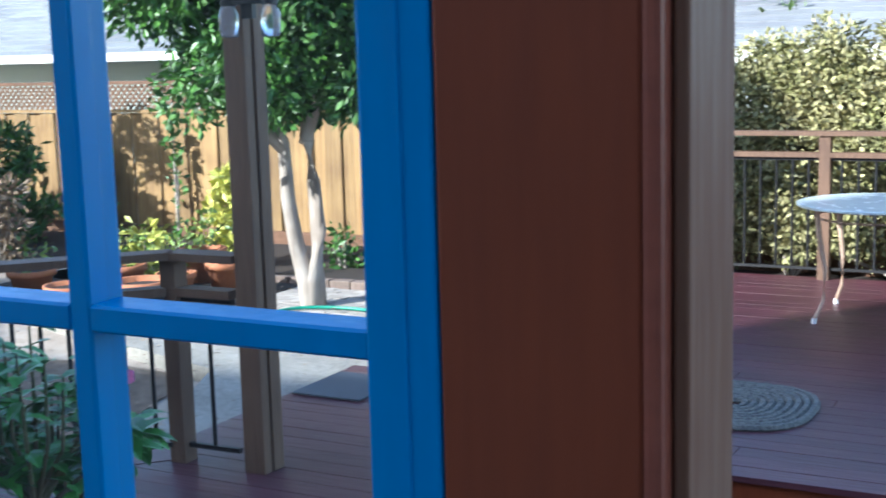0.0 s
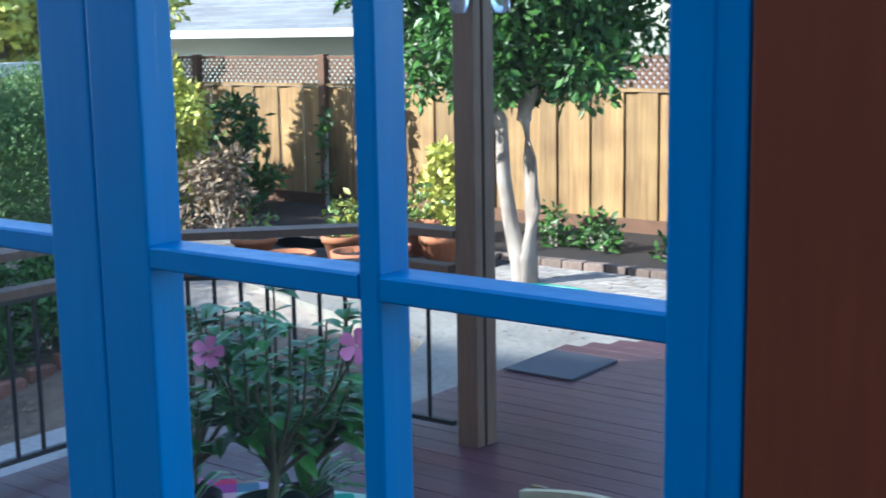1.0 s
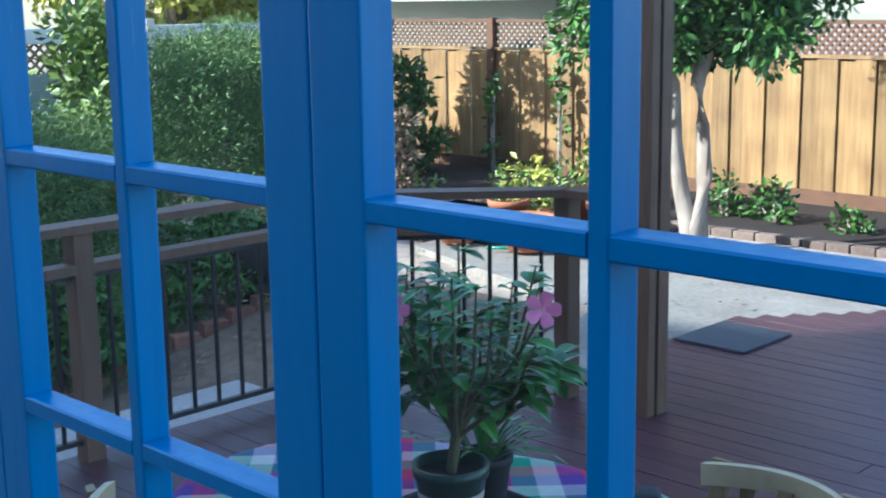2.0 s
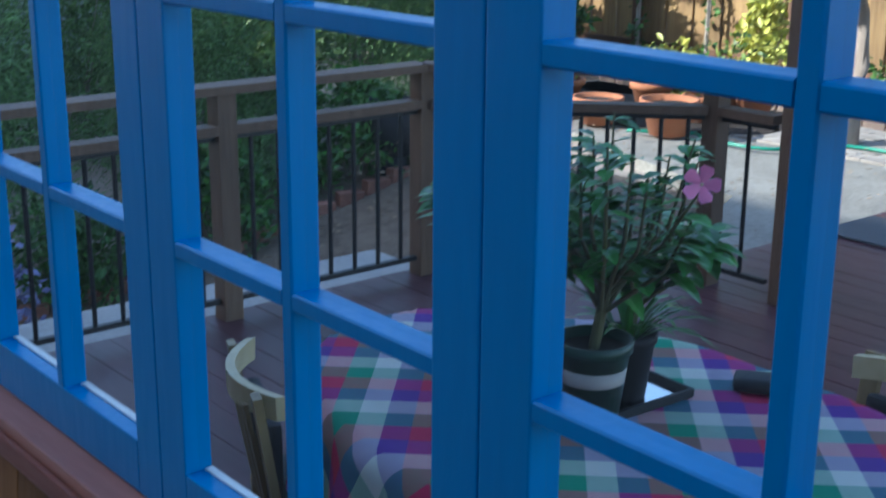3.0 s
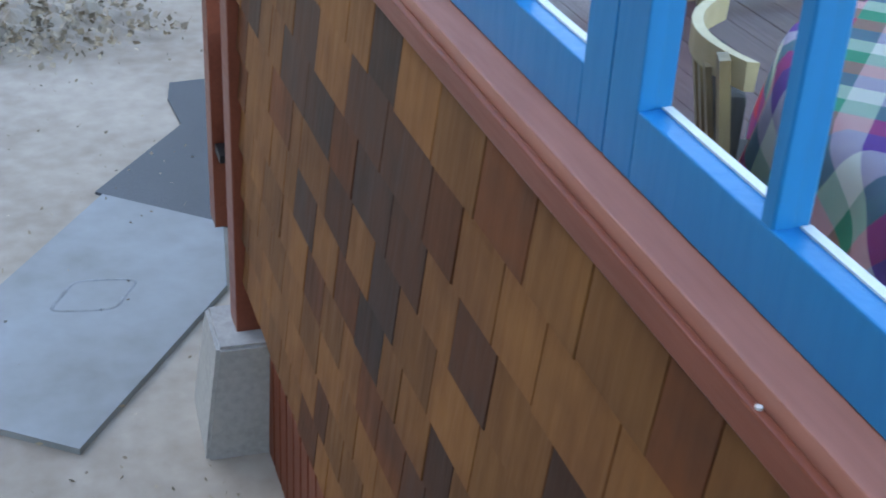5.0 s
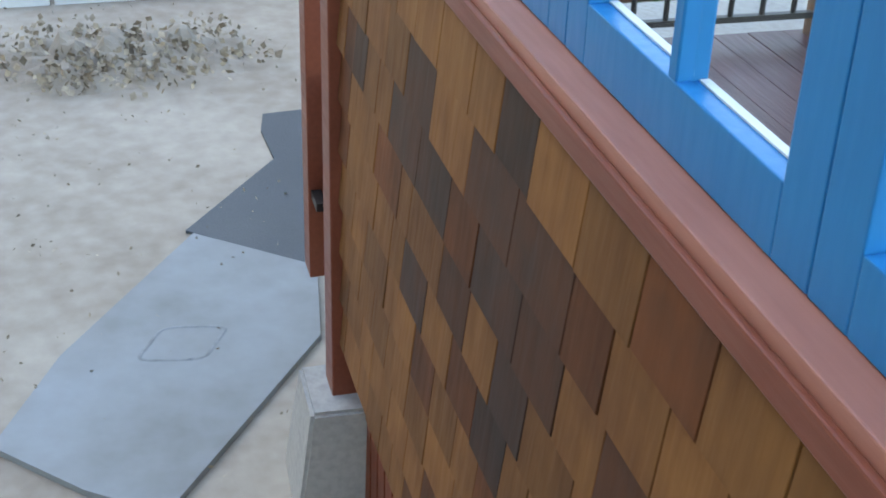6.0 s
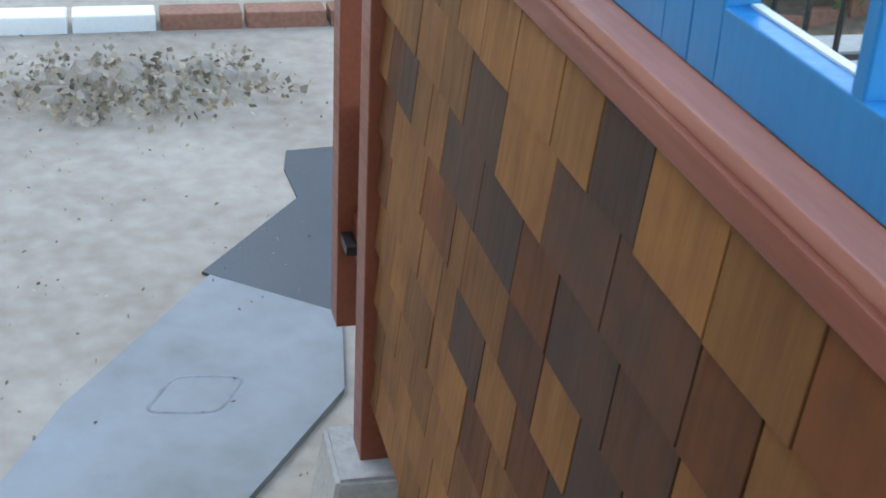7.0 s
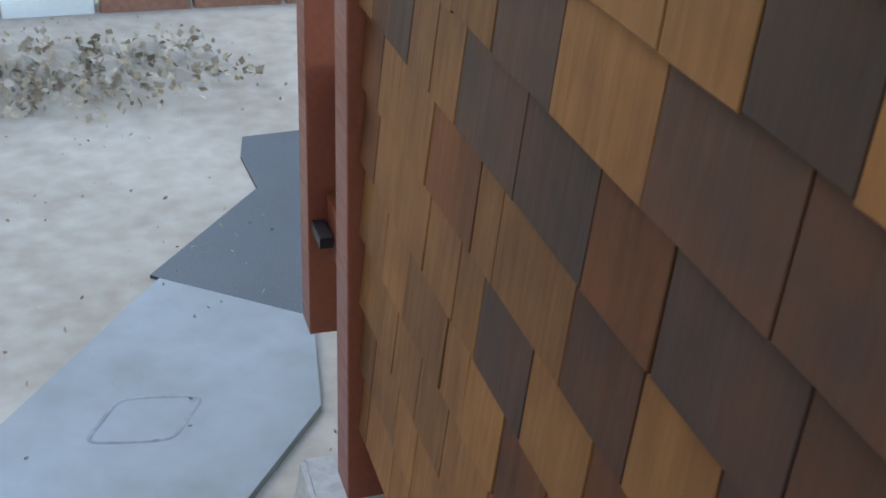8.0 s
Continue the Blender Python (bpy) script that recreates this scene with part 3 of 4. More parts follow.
bm = bmesh.new()
uvl = bm.loops.layers.uv.new("UVMap")
N = 72
u0, u1, v0, v1 = -1.15, 0.63, -1.05, 1.05
grid, flat = [], {}
for i in range(N + 1):
    col = []
    for j in range(N + 1):
        u, v = u0 + (u1 - u0) * i / N, v0 + (v1 - v0) * j / N
        f = U * u + V * v
        d, r = f.normalized(), f.length
        e = table_edge(d)
        if r <= e:
            co = Vector((TC.x + f.x, TC.y + f.y, 0.7385 + 0.0015 * noise.noise(Vector((u * 5, v * 5, 0)))))
        else:
            o = r - e
            ang = math.atan2(d.y, d.x)
            fold = 0.026 * (1 + math.sin(ang * 17)) * min(1, o / 0.25)
            rr = e + 0.016 * min(1, o / 0.03) + 0.06 * min(1, o) + fold
            co = Vector((TC.x + d.x * rr, TC.y + d.y * rr, 0.737 - o * 0.97))
        vert = bm.verts.new(co)
        flat[vert] = (u, v)
        col.append(vert)
    grid.append(col)
for i in range(N):
    for j in range(N):
        f = bm.faces.new((grid[i][j], grid[i + 1][j], grid[i + 1][j + 1], grid[i][j + 1]))
        for lp in f.loops:
            lp[uvl].uv = flat[lp.vert]
bmesh.ops.solidify(bm, geom=bm.faces[:], thickness=0.0015)
solid("tablecloth", bm, PLAID, "woven plaid tablecloth in purple, crimson, green and white", "tablecloth", smooth=True)

TRAYM = material("tray_mirror", (0.75, 0.75, 0.75), 0.06, None, (5, 5, 5), 2, 0.2, 0, metal=1.0)
tray = thing("tray", (-1.0, 1.215, 0.742), "square black-rimmed mirrored tray on the tablecloth", "tray", turn=-3)
part("base", boxes((-0.135, 0.135, -0.11, 0.11, 0.0, 0.006)), TRAYM, tray, "mirrored base")
part("rim", boxes((-0.143, 0.143, -0.118, -0.11, 0, 0.02), (-0.143, 0.143, 0.11, 0.118, 0, 0.02), (-0.143, -0.135, -0.11, 0.11, 0, 0.02), (0.135, 0.143, -0.11, 0.11, 0, 0.02)), BLACK, tray, "black rim")

POTGREEN = material("dark_green_plastic", (0.018, 0.05, 0.03), 0.4, None, (40, 40, 40), 4, 0.4, 0.03)
POTBAND = material("pot_band", (0.38, 0.34, 0.30), 0.6, None, (40, 40, 40), 4, 0.5, 0.03)
SOIL = material("potting_soil", (0.03, 0.02, 0.014), 0.95, None, (60, 60, 60), 5, 0.6, 0.6)
PETAL = material("pink_petal", (0.95, 0.30, 0.50), 0.5, (0.85, 0.2, 0.38), (30, 30, 30), 8, 0.8, 0.1)
STEM = material("green_stem", (0.12, 0.12, 0.05), 0.6, (0.1, 0.07, 0.04), (30, 30, 30), 8, 0.8, 0.1)
POTLEAF = material("hibiscus_leaf", (0.075, 0.22, 0.04), 0.35, (0.035, 0.12, 0.022), (12, 12, 12), 4, 0.9, 0.05, island=0.45)


def leaf_blade(bm, base, d, length, width, bend=0.25):
    """A pointed leaf with a midrib fold and a bend."""
    d = d.normalized()
    s = d.cross(Vector((0, 0, 1)))
    s = s.normalized() if s.length > 0.01 else Vector((1, 0, 0))
    n = s.cross(d)
    rows = []
    for t, w in ((0.0, 0.06), (0.25, 0.8), (0.5, 1.0), (0.78, 0.6), (1.0, 0.02)):
        c = base + d * length * t - Vector((0, 0, bend * length * t * t))
        rows.append([bm.verts.new(c - s * width * w * 0.5 + n * 0.12 * width * w), bm.verts.new(c), bm.verts.new(c + s * width * w * 0.5 + n * 0.12 * width * w)])
    for a, b in zip(rows, rows[1:]):
        bm.faces.new((a[0], a[1], b[1], b[0]))
        bm.faces.new((a[1], a[2], b[2], b[1]))


def potted_plant(name, at, r, h, pot_mat, band, label, branches, leaf_len, seed, spread=0.2, tall=0.4, blades=0):
    rg = random.Random(seed)
    p = thing(name, at, label, "potted plant", "plants on the table")
    pot = part("pot", lathe(bmesh.new(), [(r * 0.72, 0), (r * 0.98, h * 0.86), (r * 1.06, h * 0.87), (r * 1.08, h), (r * 0.99, h), (r * 0.95, h * 0.88)], 28), pot_mat, p, smooth=True)
    if band:
        part("band", lathe(bmesh.new(), [(r * 0.845, h * 0.42), (r * 0.935, h * 0.70), (r * 0.93, h * 0.70), (r * 0.84, h * 0.42)], 28), POTBAND, pot, "pale printed band", smooth=True)
    part("soil", lathe(bmesh.new(), [(r * 0.9, h * 0.86), (r * 0.93, h * 0.885)], 24), SOIL, p)
    st, lf = bmesh.new(), bmesh.new()
    trunk = [Vector((0, 0, h * 0.85)), Vector((0.012, 0.004, h + 0.05)), Vector((0.03, 0.0, h + 0.11))]
    if branches:
        tube(st, trunk, [0.013, 0.012, 0.01], 8)
    for i in range(branches):
        a = 2 * math.pi * (i + rg.random() * 0.7) / branches
        k = rg.uniform(0.5, 1.0)
        tip = trunk[-1] + Vector((math.cos(a) * spread * k, math.sin(a) * spread * k, tall * rg.uniform(0.45, 1.0)))
        mid = (trunk[-1] + tip) / 2 + Vector((math.cos(a) * 0.04, math.sin(a) * 0.04, -0.02))
        pts = [trunk[1].lerp(trunk[-1], rg.random()), mid, tip]
        tube(st, pts, [0.006, 0.0045, 0.002], 6)
        for j in range(rg.randint(13, 19)):
            t = rg.uniform(0.3, 1.0)
            c = pts[1].lerp(pts[2], (t - 0.3) / 0.7) if t > 0.45 else pts[0].lerp(pts[1], t * 2)
            b = rg.uniform(0, 2 * math.pi)
            leaf_blade(lf, c, Vector((math.cos(b), math.sin(b), rg.uniform(-0.2, 0.7))), leaf_len * rg.uniform(0.55, 1.1), leaf_len * rg.uniform(0.4, 0.62), rg.uniform(0.1, 0.5))
    for i in range(blades):
        a = rg.uniform(0, 2 * math.pi)
        leaf_blade(lf, Vector((math.cos(a) * 0.02, math.sin(a) * 0.02, h * 0.88)), Vector((math.cos(a), math.sin(a), rg.uniform(0.8, 2.5))), rg.uniform(0.16, 0.3), 0.018, rg.uniform(0.3, 0.8))
    if branches:
        part("stem", st, STEM, p)
    else:
        st.free()
    tagged(part("foliage", lf, POTLEAF, p), kind="stuff")
    return p


def flower(parent, at, face, size, seed):
    """A pink hibiscus bloom of five ruffled petals."""
    rg = random.Random(seed)
    f = Vector(face).normalized()
    q = f.to_track_quat("Z", "Y")
    for i in range(5):
        bm = bmesh.new()
        a = 2 * math.pi * i / 5
        rows = []
        for t in (0.05, 0.4, 0.75, 1.0):
            w = (0.15, 0.55, 0.8, 0.55)[(0.05, 0.4, 0.75, 1.0).index(t)] * size
            ring = []
            for s in (-0.5, -0.2, 0.2, 0.5):
                loc = Vector((t * size, s * w, 0.35 * size * (1 - t) * -1 + rg.uniform(-0.05, 0.09) * size))
                loc.rotate(Euler((0, 0, a)))
                ring.append(bm.verts.new(Vector(at) + q @ loc))
            rows.append(ring)
        for a_, b_ in zip(rows, rows[1:]):
            for k in range(3):
                bm.faces.new((a_[k], a_[k + 1], b_[k + 1], b_[k]))
        part("petal", bm, PETAL, parent, "pink petal", smooth=True)
    part("stamen", tube(bmesh.new(), [Vector(at), Vector(at) + f * size * 0.8], [0.004, 0.002], 6), CREAM, parent)


p1 = potted_plant("hibiscus_pot", (-0.90, 1.045, 0.742), 0.078, 0.19, POTGREEN, True, "leafy pink hibiscus in a dark green plastic pot", 19, 0.066, 2, 0.185, 0.37)
part("stem", tube(bmesh.new(), [(0.03, 0, 0.3), (0.15, 0.02, 0.42), (0.235, 0.022, 0.545)], [0.005, 0.004, 0.003], 6), STEM, p1)
flower(p1, (0.245, 0.015, 0.563), (0.62, -0.75, 0.2), 0.036, 1)
part("stem", tube(bmesh.new(), [(0.02, 0, 0.3), (-0.01, -0.08, 0.42), (-0.015, -0.135, 0.53)], [0.005, 0.004, 0.003], 6), STEM, p1)
flower(p1, (-0.017, -0.142, 0.548), (0.75, -0.62, 0.25), 0.033, 2)
bm = bmesh.new()
for z in (0.47, 0.50, 0.44, 0.52):
    leaf_blade(bm, Vector((0.2, 0.02, z - 0.03)), Vector((0.6, 0.3 - z * 0.6, 0.1)), 0.075, 0.05)
part("leaf", bm, POTLEAF, p1)
p2 = potted_plant("nursery_pot", (-0.945, 1.20, 0.75), 0.062, 0.15, BLACK, False, "black nursery pot with broad leaves and grassy blades", 9, 0.10, 5, 0.14, 0.17, blades=34)
p3 = potted_plant("nursery_pot", (-1.14, 1.02, 0.742), 0.075, 0.16, BLACK, False, "black nursery pot of bushy green leaves", 16, 0.075, 9, 0.2, 0.3, blades=14)

bm = bmesh.new()
box(bm, -0.085, 0.085, -0.04, 0.04, 0, 0.035, bevel=0.016)
pouch = solid("pouch", bm, BLACK, "small soft black pouch on the tablecloth", "pouch", smooth=True)
pouch.matrix_world = pose(-0.765, 1.49, 0.741, 0, 0, 35)


# ---- chairs ----
# Tan tone under the cream board, with the chair's shade darkened in.
TAN = material("shaded_tan_wood", (0.30, 0.21, 0.095), 0.5, (0.17, 0.11, 0.045), (40, 40, 5), 6, 0.8, 0.15)

def chair(at, turn, label):
    """A cream wooden chair with a curved top board and a black cushion; it faces its own +y."""
    c = thing("patio_chair", at, label, "chair", "chairs round the table", turn=turn)
    part("seat", boxes((-0.19, 0.19, -0.2, 0.22, 0.42, 0.45), bevel=0.01), TAN, c)
    part("cushion", boxes((-0.18, 0.18, -0.17, 0.21, 0.452, 0.50), bevel=0.02), BLACK, c, "black cushion")
    for sx in (-0.17, 0.17):
        part("front_leg", tube(bmesh.new(), [(sx, 0.2, 0.42), (sx * 1.05, 0.22, 0.0)], [0.018, 0.014], 10), CREAM, c)
        bm = bmesh.new()
        bar(bm, (sx, -0.19, 0.0), (sx, -0.2, 0.45), 0.03, 0.03)
        bar(bm, (sx, -0.2, 0.45), (sx, -0.25, 0.80), 0.045, 0.02)
        part("back_post", bm, TAN, c)
    bm = bmesh.new()
    rows = []
    for i in range(13):
        s = -1 + i / 6
        x, y = 0.19 * s, -0.285 + 0.075 * s * s
        rows.append([bm.verts.new(p) for p in ((x, y, 0.745), (x, y + 0.018, 0.745), (x, y + 0.02, 0.80), (x, y - 0.002, 0.80))])
    for a, b in zip(rows, rows[1:]):
        for k in range(4):
            bm.faces.new((a[k], a[(k + 1) % 4], b[(k + 1) % 4], b[k]))
    bm.faces.new(rows[0])
    bm.faces.new(rows[-1])
    bmesh.ops.recalc_face_normals(bm, faces=bm.faces[:])
    part("top_board", bm, CREAM, c)
    for sx in (-0.1, 0.0, 0.1):
        part("back_slat", bar(bmesh.new(), (sx, -0.21, 0.45), (sx, -0.265, 0.76), 0.04, 0.012), TAN, c)
    part("back_pad", boxes((-0.15, 0.15, -0.225, -0.19, 0.5, 0.72), bevel=0.015), BLACK, c, "black back pad")
    return c


chair((-1.405, 0.785, 0), -22, "cream wooden chair with a curved back, tucked at the table's end")
chair((-0.61, 0.418, 0), 76, "cream wooden chair with a black cushion, drawn up to the table")
chair((-0.51, 1.50, 0), 178, "cream wooden chair on the table's far side")

# ---- mats ----
solid("door_mat", boxes((-3.07, -2.62, 5.09, 5.6, 0.002, 0.014), bevel=0.004), RUBBER, "thin dark rubber mat lying on the deck boards", "mat")
BRAID = material("braided_rug", (0.16, 0.16, 0.14), 0.9, (0.05, 0.05, 0.05), (60, 60, 60), 30, 0.9, 0.5)
rug = thing("braided_rug", (-0.75, 5.78, 0), "oval grey braided rug lying on the deck boards", "rug")
for i in range(9):
    s = 1 - i * 0.1
    pts = [(0.44 * s * math.copysign(abs(math.cos(a)) ** 0.7, math.cos(a)), 0.42 * s * math.copysign(abs(math.sin(a)) ** 0.7, math.sin(a)), 0.009 + 0.003 * math.sin(a * 40)) for a in [2 * math.pi * k / 96 for k in range(97)]]
    part("braid", tube(bmesh.new(), pts, 0.022, 6), BRAID, rug)

# ---- round garden table ----
PALE = material("pale_tabletop", (0.55, 0.62, 0.60), 0.25, (0.45, 0.5, 0.48), (10, 10, 10), 3, 0.5, 0.02)
IVORY = material("ivory_iron", (0.50, 0.36, 0.26), 0.5, (0.3, 0.2, 0.13), (40, 40, 40), 6, 0.7, 0.1)
rt = thing("garden_table", (-0.40, 8.34, 0), "round garden table with a pale top and curved ivory iron legs", "table")
part("tabletop", lathe(bmesh.new(), [(0.54, 0.775), (0.565, 0.782), (0.565, 0.795), (0.54, 0.8)], 48), PALE, rt, "pale glossy top")
for k in range(4):
    a = math.radians(225 + 90 * k)
    d = Vector((math.cos(a), math.sin(a), 0))
    leg = part("leg", tube(bmesh.new(), [d * 0.51 + Vector((0, 0, 0.775)), d * 0.49 + Vector((0, 0, 0.6)), d * 0.44 + Vector((0, 0, 0.35)), d * 0.45 + Vector((0, 0, 0.15)), d * 0.52 + Vector((0, 0, 0.02))], [0.016, 0.02, 0.015, 0.013, 0.012], 10), IVORY, rt)
    part("foot", tube(bmesh.new(), [d * 0.52 + Vector((0, 0, 0)), d * 0.52 + Vector((0, 0, 0.035))], 0.018, 10), WHITE, leg, "white rubber foot")
part("apron", tube(bmesh.new(), [(0.44 * math.cos(2 * math.pi * k / 40), 0.44 * math.sin(2 * math.pi * k / 40), 0.70) for k in range(41)], 0.008, 8), IVORY, rt)

# ---- lantern on the porch post ----
JAR = bpy.data.materials.new("jar_glass")
JAR.use_nodes = True
JAR.node_tree.nodes["Principled BSDF"].inputs["Transmission Weight"].default_value = 0.9
JAR.node_tree.nodes["Principled BSDF"].inputs["Roughness"].default_value = 0.12
JAR.node_tree.nodes["Principled BSDF"].inputs["Base Color"].default_value = (0.9, 0.93, 0.95, 1)
lamp = thing("porch_lantern", (-2.30, 3.80, 2.01), "twin glass jar porch lantern on a black bracket", "lantern")
part("bracket", boxes((-0.11, 0.13, -0.03, 0.02, 0.12, 0.15), (-0.03, 0.03, -0.01, 0.02, 0.06, 0.2)), IRON, lamp)
for sx in (-0.095, 0.125):
    part("jar", lathe(bmesh.new(), [(0.03, -0.05), (0.042, -0.045), (0.044, 0.05), (0.03, 0.075), (0.03, 0.09)], 20, (sx, -0.01, 0.03)), JAR, lamp, "clear glass jar", smooth=True)
    part("cap", lathe(bmesh.new(), [(0.034, 0.085), (0.034, 0.115), (0.01, 0.13)], 16, (sx, -0.01, 0.03)), IRON, lamp)

# ---- the citrus tree ----
tree = thing("citrus_tree", (0, 0, 0), "citrus tree with twin pale trunk and dense green crown", "tree")
bm = bmesh.new()
tube(bm, [(-4.71, 7.76, -0.25), (-4.73, 7.76, 0.05), (-4.83, 7.76, 0.4), (-4.89, 7.76, 0.75), (-4.89, 7.75, 1.2), (-5.13, 7.7, 1.7), (-5.43, 7.6, 2.2)], [0.10, 0.082, 0.058, 0.054, 0.05, 0.04, 0.03], 12)
tube(bm, [(-4.69, 7.77, -0.25), (-4.66, 7.77, 0.1), (-4.63, 7.77, 0.5), (-4.67, 7.78, 0.9), (-4.73, 7.8, 1.25), (-4.53, 7.85, 1.8), (-4.23, 7.9, 2.4)], [0.10, 0.08, 0.062, 0.056, 0.052, 0.042, 0.03], 12)
tube(bm, [(-4.73, 7.8, 1.2), (-4.78, 8.0, 1.8), (-4.73, 8.1, 2.5)], [0.055, 0.045, 0.03], 10)
tube(bm, [(-4.89, 7.75, 1.15), (-5.18, 7.55, 1.5), (-5.53, 7.3, 1.9)], [0.05, 0.04, 0.02], 10)
for v in bm.verts:
    v.co += Vector((noise.noise(v.co * 5), noise.noise(v.co * 5 + Vector((9, 0, 0))), 0)) * 0.025
part("trunk", bm, BARK, tree, "pale grey-brown twin trunk", smooth=True)
rg = random.Random(21)
clumps = []
while len(clumps) < 130:
    p = Vector((rg.uniform(-1, 1), rg.uniform(-1, 1), rg.uniform(-1, 1)))
    if 0.45 < p.length < 1:
        clumps.append((-4.78 + p.x * 1.3, 7.8 + p.y * 1.2, 2.66 + p.z * 1.1))
for k in range(34):
    a, q = rg.uniform(0, 2 * math.pi), rg.uniform(0.15, 1.0)
    clumps.append((-4.75 + math.cos(a) * q * 0.95, 7.75 + math.sin(a) * q * 0.9, rg.uniform(1.5, 2.0)))
tagged(leaves("crown", LEAF, clumps, (0.34, 0.34, 0.28), 56000, 0.09, tree, long=2.2, droop=0.3, seed=3), kind="stuff")
ORANGE = material("orange_peel", (0.8, 0.32, 0.02), 0.5, (0.7, 0.22, 0.01), (60, 60, 60), 6, 0.5, 0.2)
for x, y, z in ((-5.75, 6.95, 2.35), (-4.33, 6.75, 2.5), (-5.13, 6.7, 2.75)):
    part("fruit", lathe(bmesh.new(), [(0.005, -0.04), (0.028, -0.028), (0.04, 0), (0.028, 0.028), (0.005, 0.04)], 14, (x, y, z)), ORANGE, tree, "ripe orange fruit", smooth=True)


# ---- shrubs ----
def shrub(name, at, size, mat, count, leaf, label, long=2.0, droop=0.0, seed=1, group="garden shrubs", twigs=7, clump=0.3, n=40):
    """A bush of stems and many small leaves in uneven clumps; size is its half width, half depth and height."""
    rg = random.Random(seed)
    z0 = ground_z(at[0], at[1]) if len(at) == 2 else at[2]
    s = thing(name, (at[0], at[1], z0), label, "shrub", group)
    bm = bmesh.new()
    cs = []
    for i in range(n):
        a, q, h = rg.uniform(0, 2 * math.pi), rg.random() ** 0.5, rg.uniform(0.12, 1.0)
        w = (1 - 0.55 * h * h) * rg.uniform(0.6, 1.05)
        cs.append((math.cos(a) * q * size[0] * w, math.sin(a) * q * size[1] * w, h * size[2] * 0.95))
    for i in range(twigs):
        c = cs[i]
        tube(bm, [(c[0] * 0.1, c[1] * 0.1, -0.05), (c[0] * 0.5, c[1] * 0.5, c[2] * 0.6), c], [0.02, 0.012, 0.005], 6)
    part("stem", bm, BARK, s)
    m = min(size) * clump
    tagged(leaves("foliage", mat, cs, (m * 1.2, m * 1.2, m), count, leaf, s, long=long, droop=droop, seed=seed), kind="stuff")
    return s


shrub("conifer_shrub", (-8.75, 6.06), (1.35, 1.2, 1.75), LEAF_SOFT, 42000, 0.058, "feathery soft green conifer shrub beyond the railing", long=5, seed=1, n=60)
shrub("conifer_shrub", (-8.21, 4.14), (1.2, 1.0, 1.7), LEAF_SOFT, 36000, 0.058, "feathery soft green conifer shrub beyond the railing", long=5, seed=2, n=60)
shrub("conifer_shrub", (-8.57, 2.22), (1.4, 1.1, 2.2), LEAF_SOFT, 24000, 0.08, "broad feathery green shrub in the side bed", long=5, seed=3, n=60)
shrub("conifer_shrub", (-10.62, 4.24), (1.2, 1.2, 2.3), LEAF_SOFT, 16000, 0.09, "tall feathery conifer shrub by the side fence", long=5, seed=16, n=60)
shrub("conifer_shrub", (-10.54, 1.92), (1.2, 1.2, 2.6), LEAF_SOFT, 14000, 0.09, "tall feathery conifer shrub by the side fence", long=5, seed=17, n=60)
shrub("bronze_shrub", (-9.03, 5.05), (0.8, 0.7, 2.2), LEAF_LIGHT, 3500, 0.1, "bronze-green shrub among the conifers", seed=4)
shrub("conifer_shrub", (-10.85, 7.68), (1.0, 0.9, 1.6), LEAF_SOFT, 15000, 0.08, "tall feathery conifer shrub by the side fence", long=5, seed=13, n=60)
shrub("leafy_shrub", (-7.21, 4.95), (0.5, 0.5, 0.75), LEAF, 2200, 0.08, "low dark leafy shrub behind the brick edging", seed=5)
shrub("leafy_shrub", (-7.26, 3.74), (0.5, 0.5, 0.7), LEAF, 2000, 0.08, "low dark leafy shrub behind the brick edging", seed=6)
shrub("leafy_shrub", (-7.44, 2.73), (0.5, 0.5, 0.7), LEAF, 2000, 0.08, "low dark leafy shrub behind the brick edging", seed=7)
LAV = material("lavender_bloom", (0.25, 0.24, 0.42), 0.7, (0.15, 0.16, 0.28), (20, 20, 20), 5, 0.8, 0, island=0.4)
shrub("lavender_bush", (-5.89, 1.52), (0.4, 0.4, 1.3), LAV, 1400, 0.05, "grey-blue flowering lavender bush", long=1.6, seed=8)
shrub("lavender_bush", (-5.51, 0.91), (0.3, 0.3, 1.1), LEAF_SOFT, 900, 0.06, "low grey-green herb bush in dirt", long=3, seed=9)
shrub("dry_shrub", (-9.06, 8.59), (0.55, 0.5, 0.85), LEAF_DRY, 1600, 0.08, "pale dry rose bush against the fence", seed=10)
shrub("dark_shrub", (-10.22, 9.9), (0.6, 0.4, 1.35), LEAF, 1800, 0.12, "dark green shrub leaning on the fence", long=3, seed=11)
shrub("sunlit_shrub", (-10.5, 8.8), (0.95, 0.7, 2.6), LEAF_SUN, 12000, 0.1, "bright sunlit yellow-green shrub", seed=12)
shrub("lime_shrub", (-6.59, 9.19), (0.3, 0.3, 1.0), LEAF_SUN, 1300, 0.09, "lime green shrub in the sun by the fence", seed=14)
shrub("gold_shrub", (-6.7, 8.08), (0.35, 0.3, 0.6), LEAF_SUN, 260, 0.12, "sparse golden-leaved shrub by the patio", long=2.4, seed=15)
for i, (x, h) in enumerate(((-9.3, 1.25), (-8.3, 1.3), (-10.6, 1.1))):
    shrub("climbing_plant", (x, 10.5), (0.10, 0.05, h), LEAF, 170, 0.085, "thin climbing plant trained up the fence", seed=20 + i, group="climbing plants", n=22, clump=0.9)
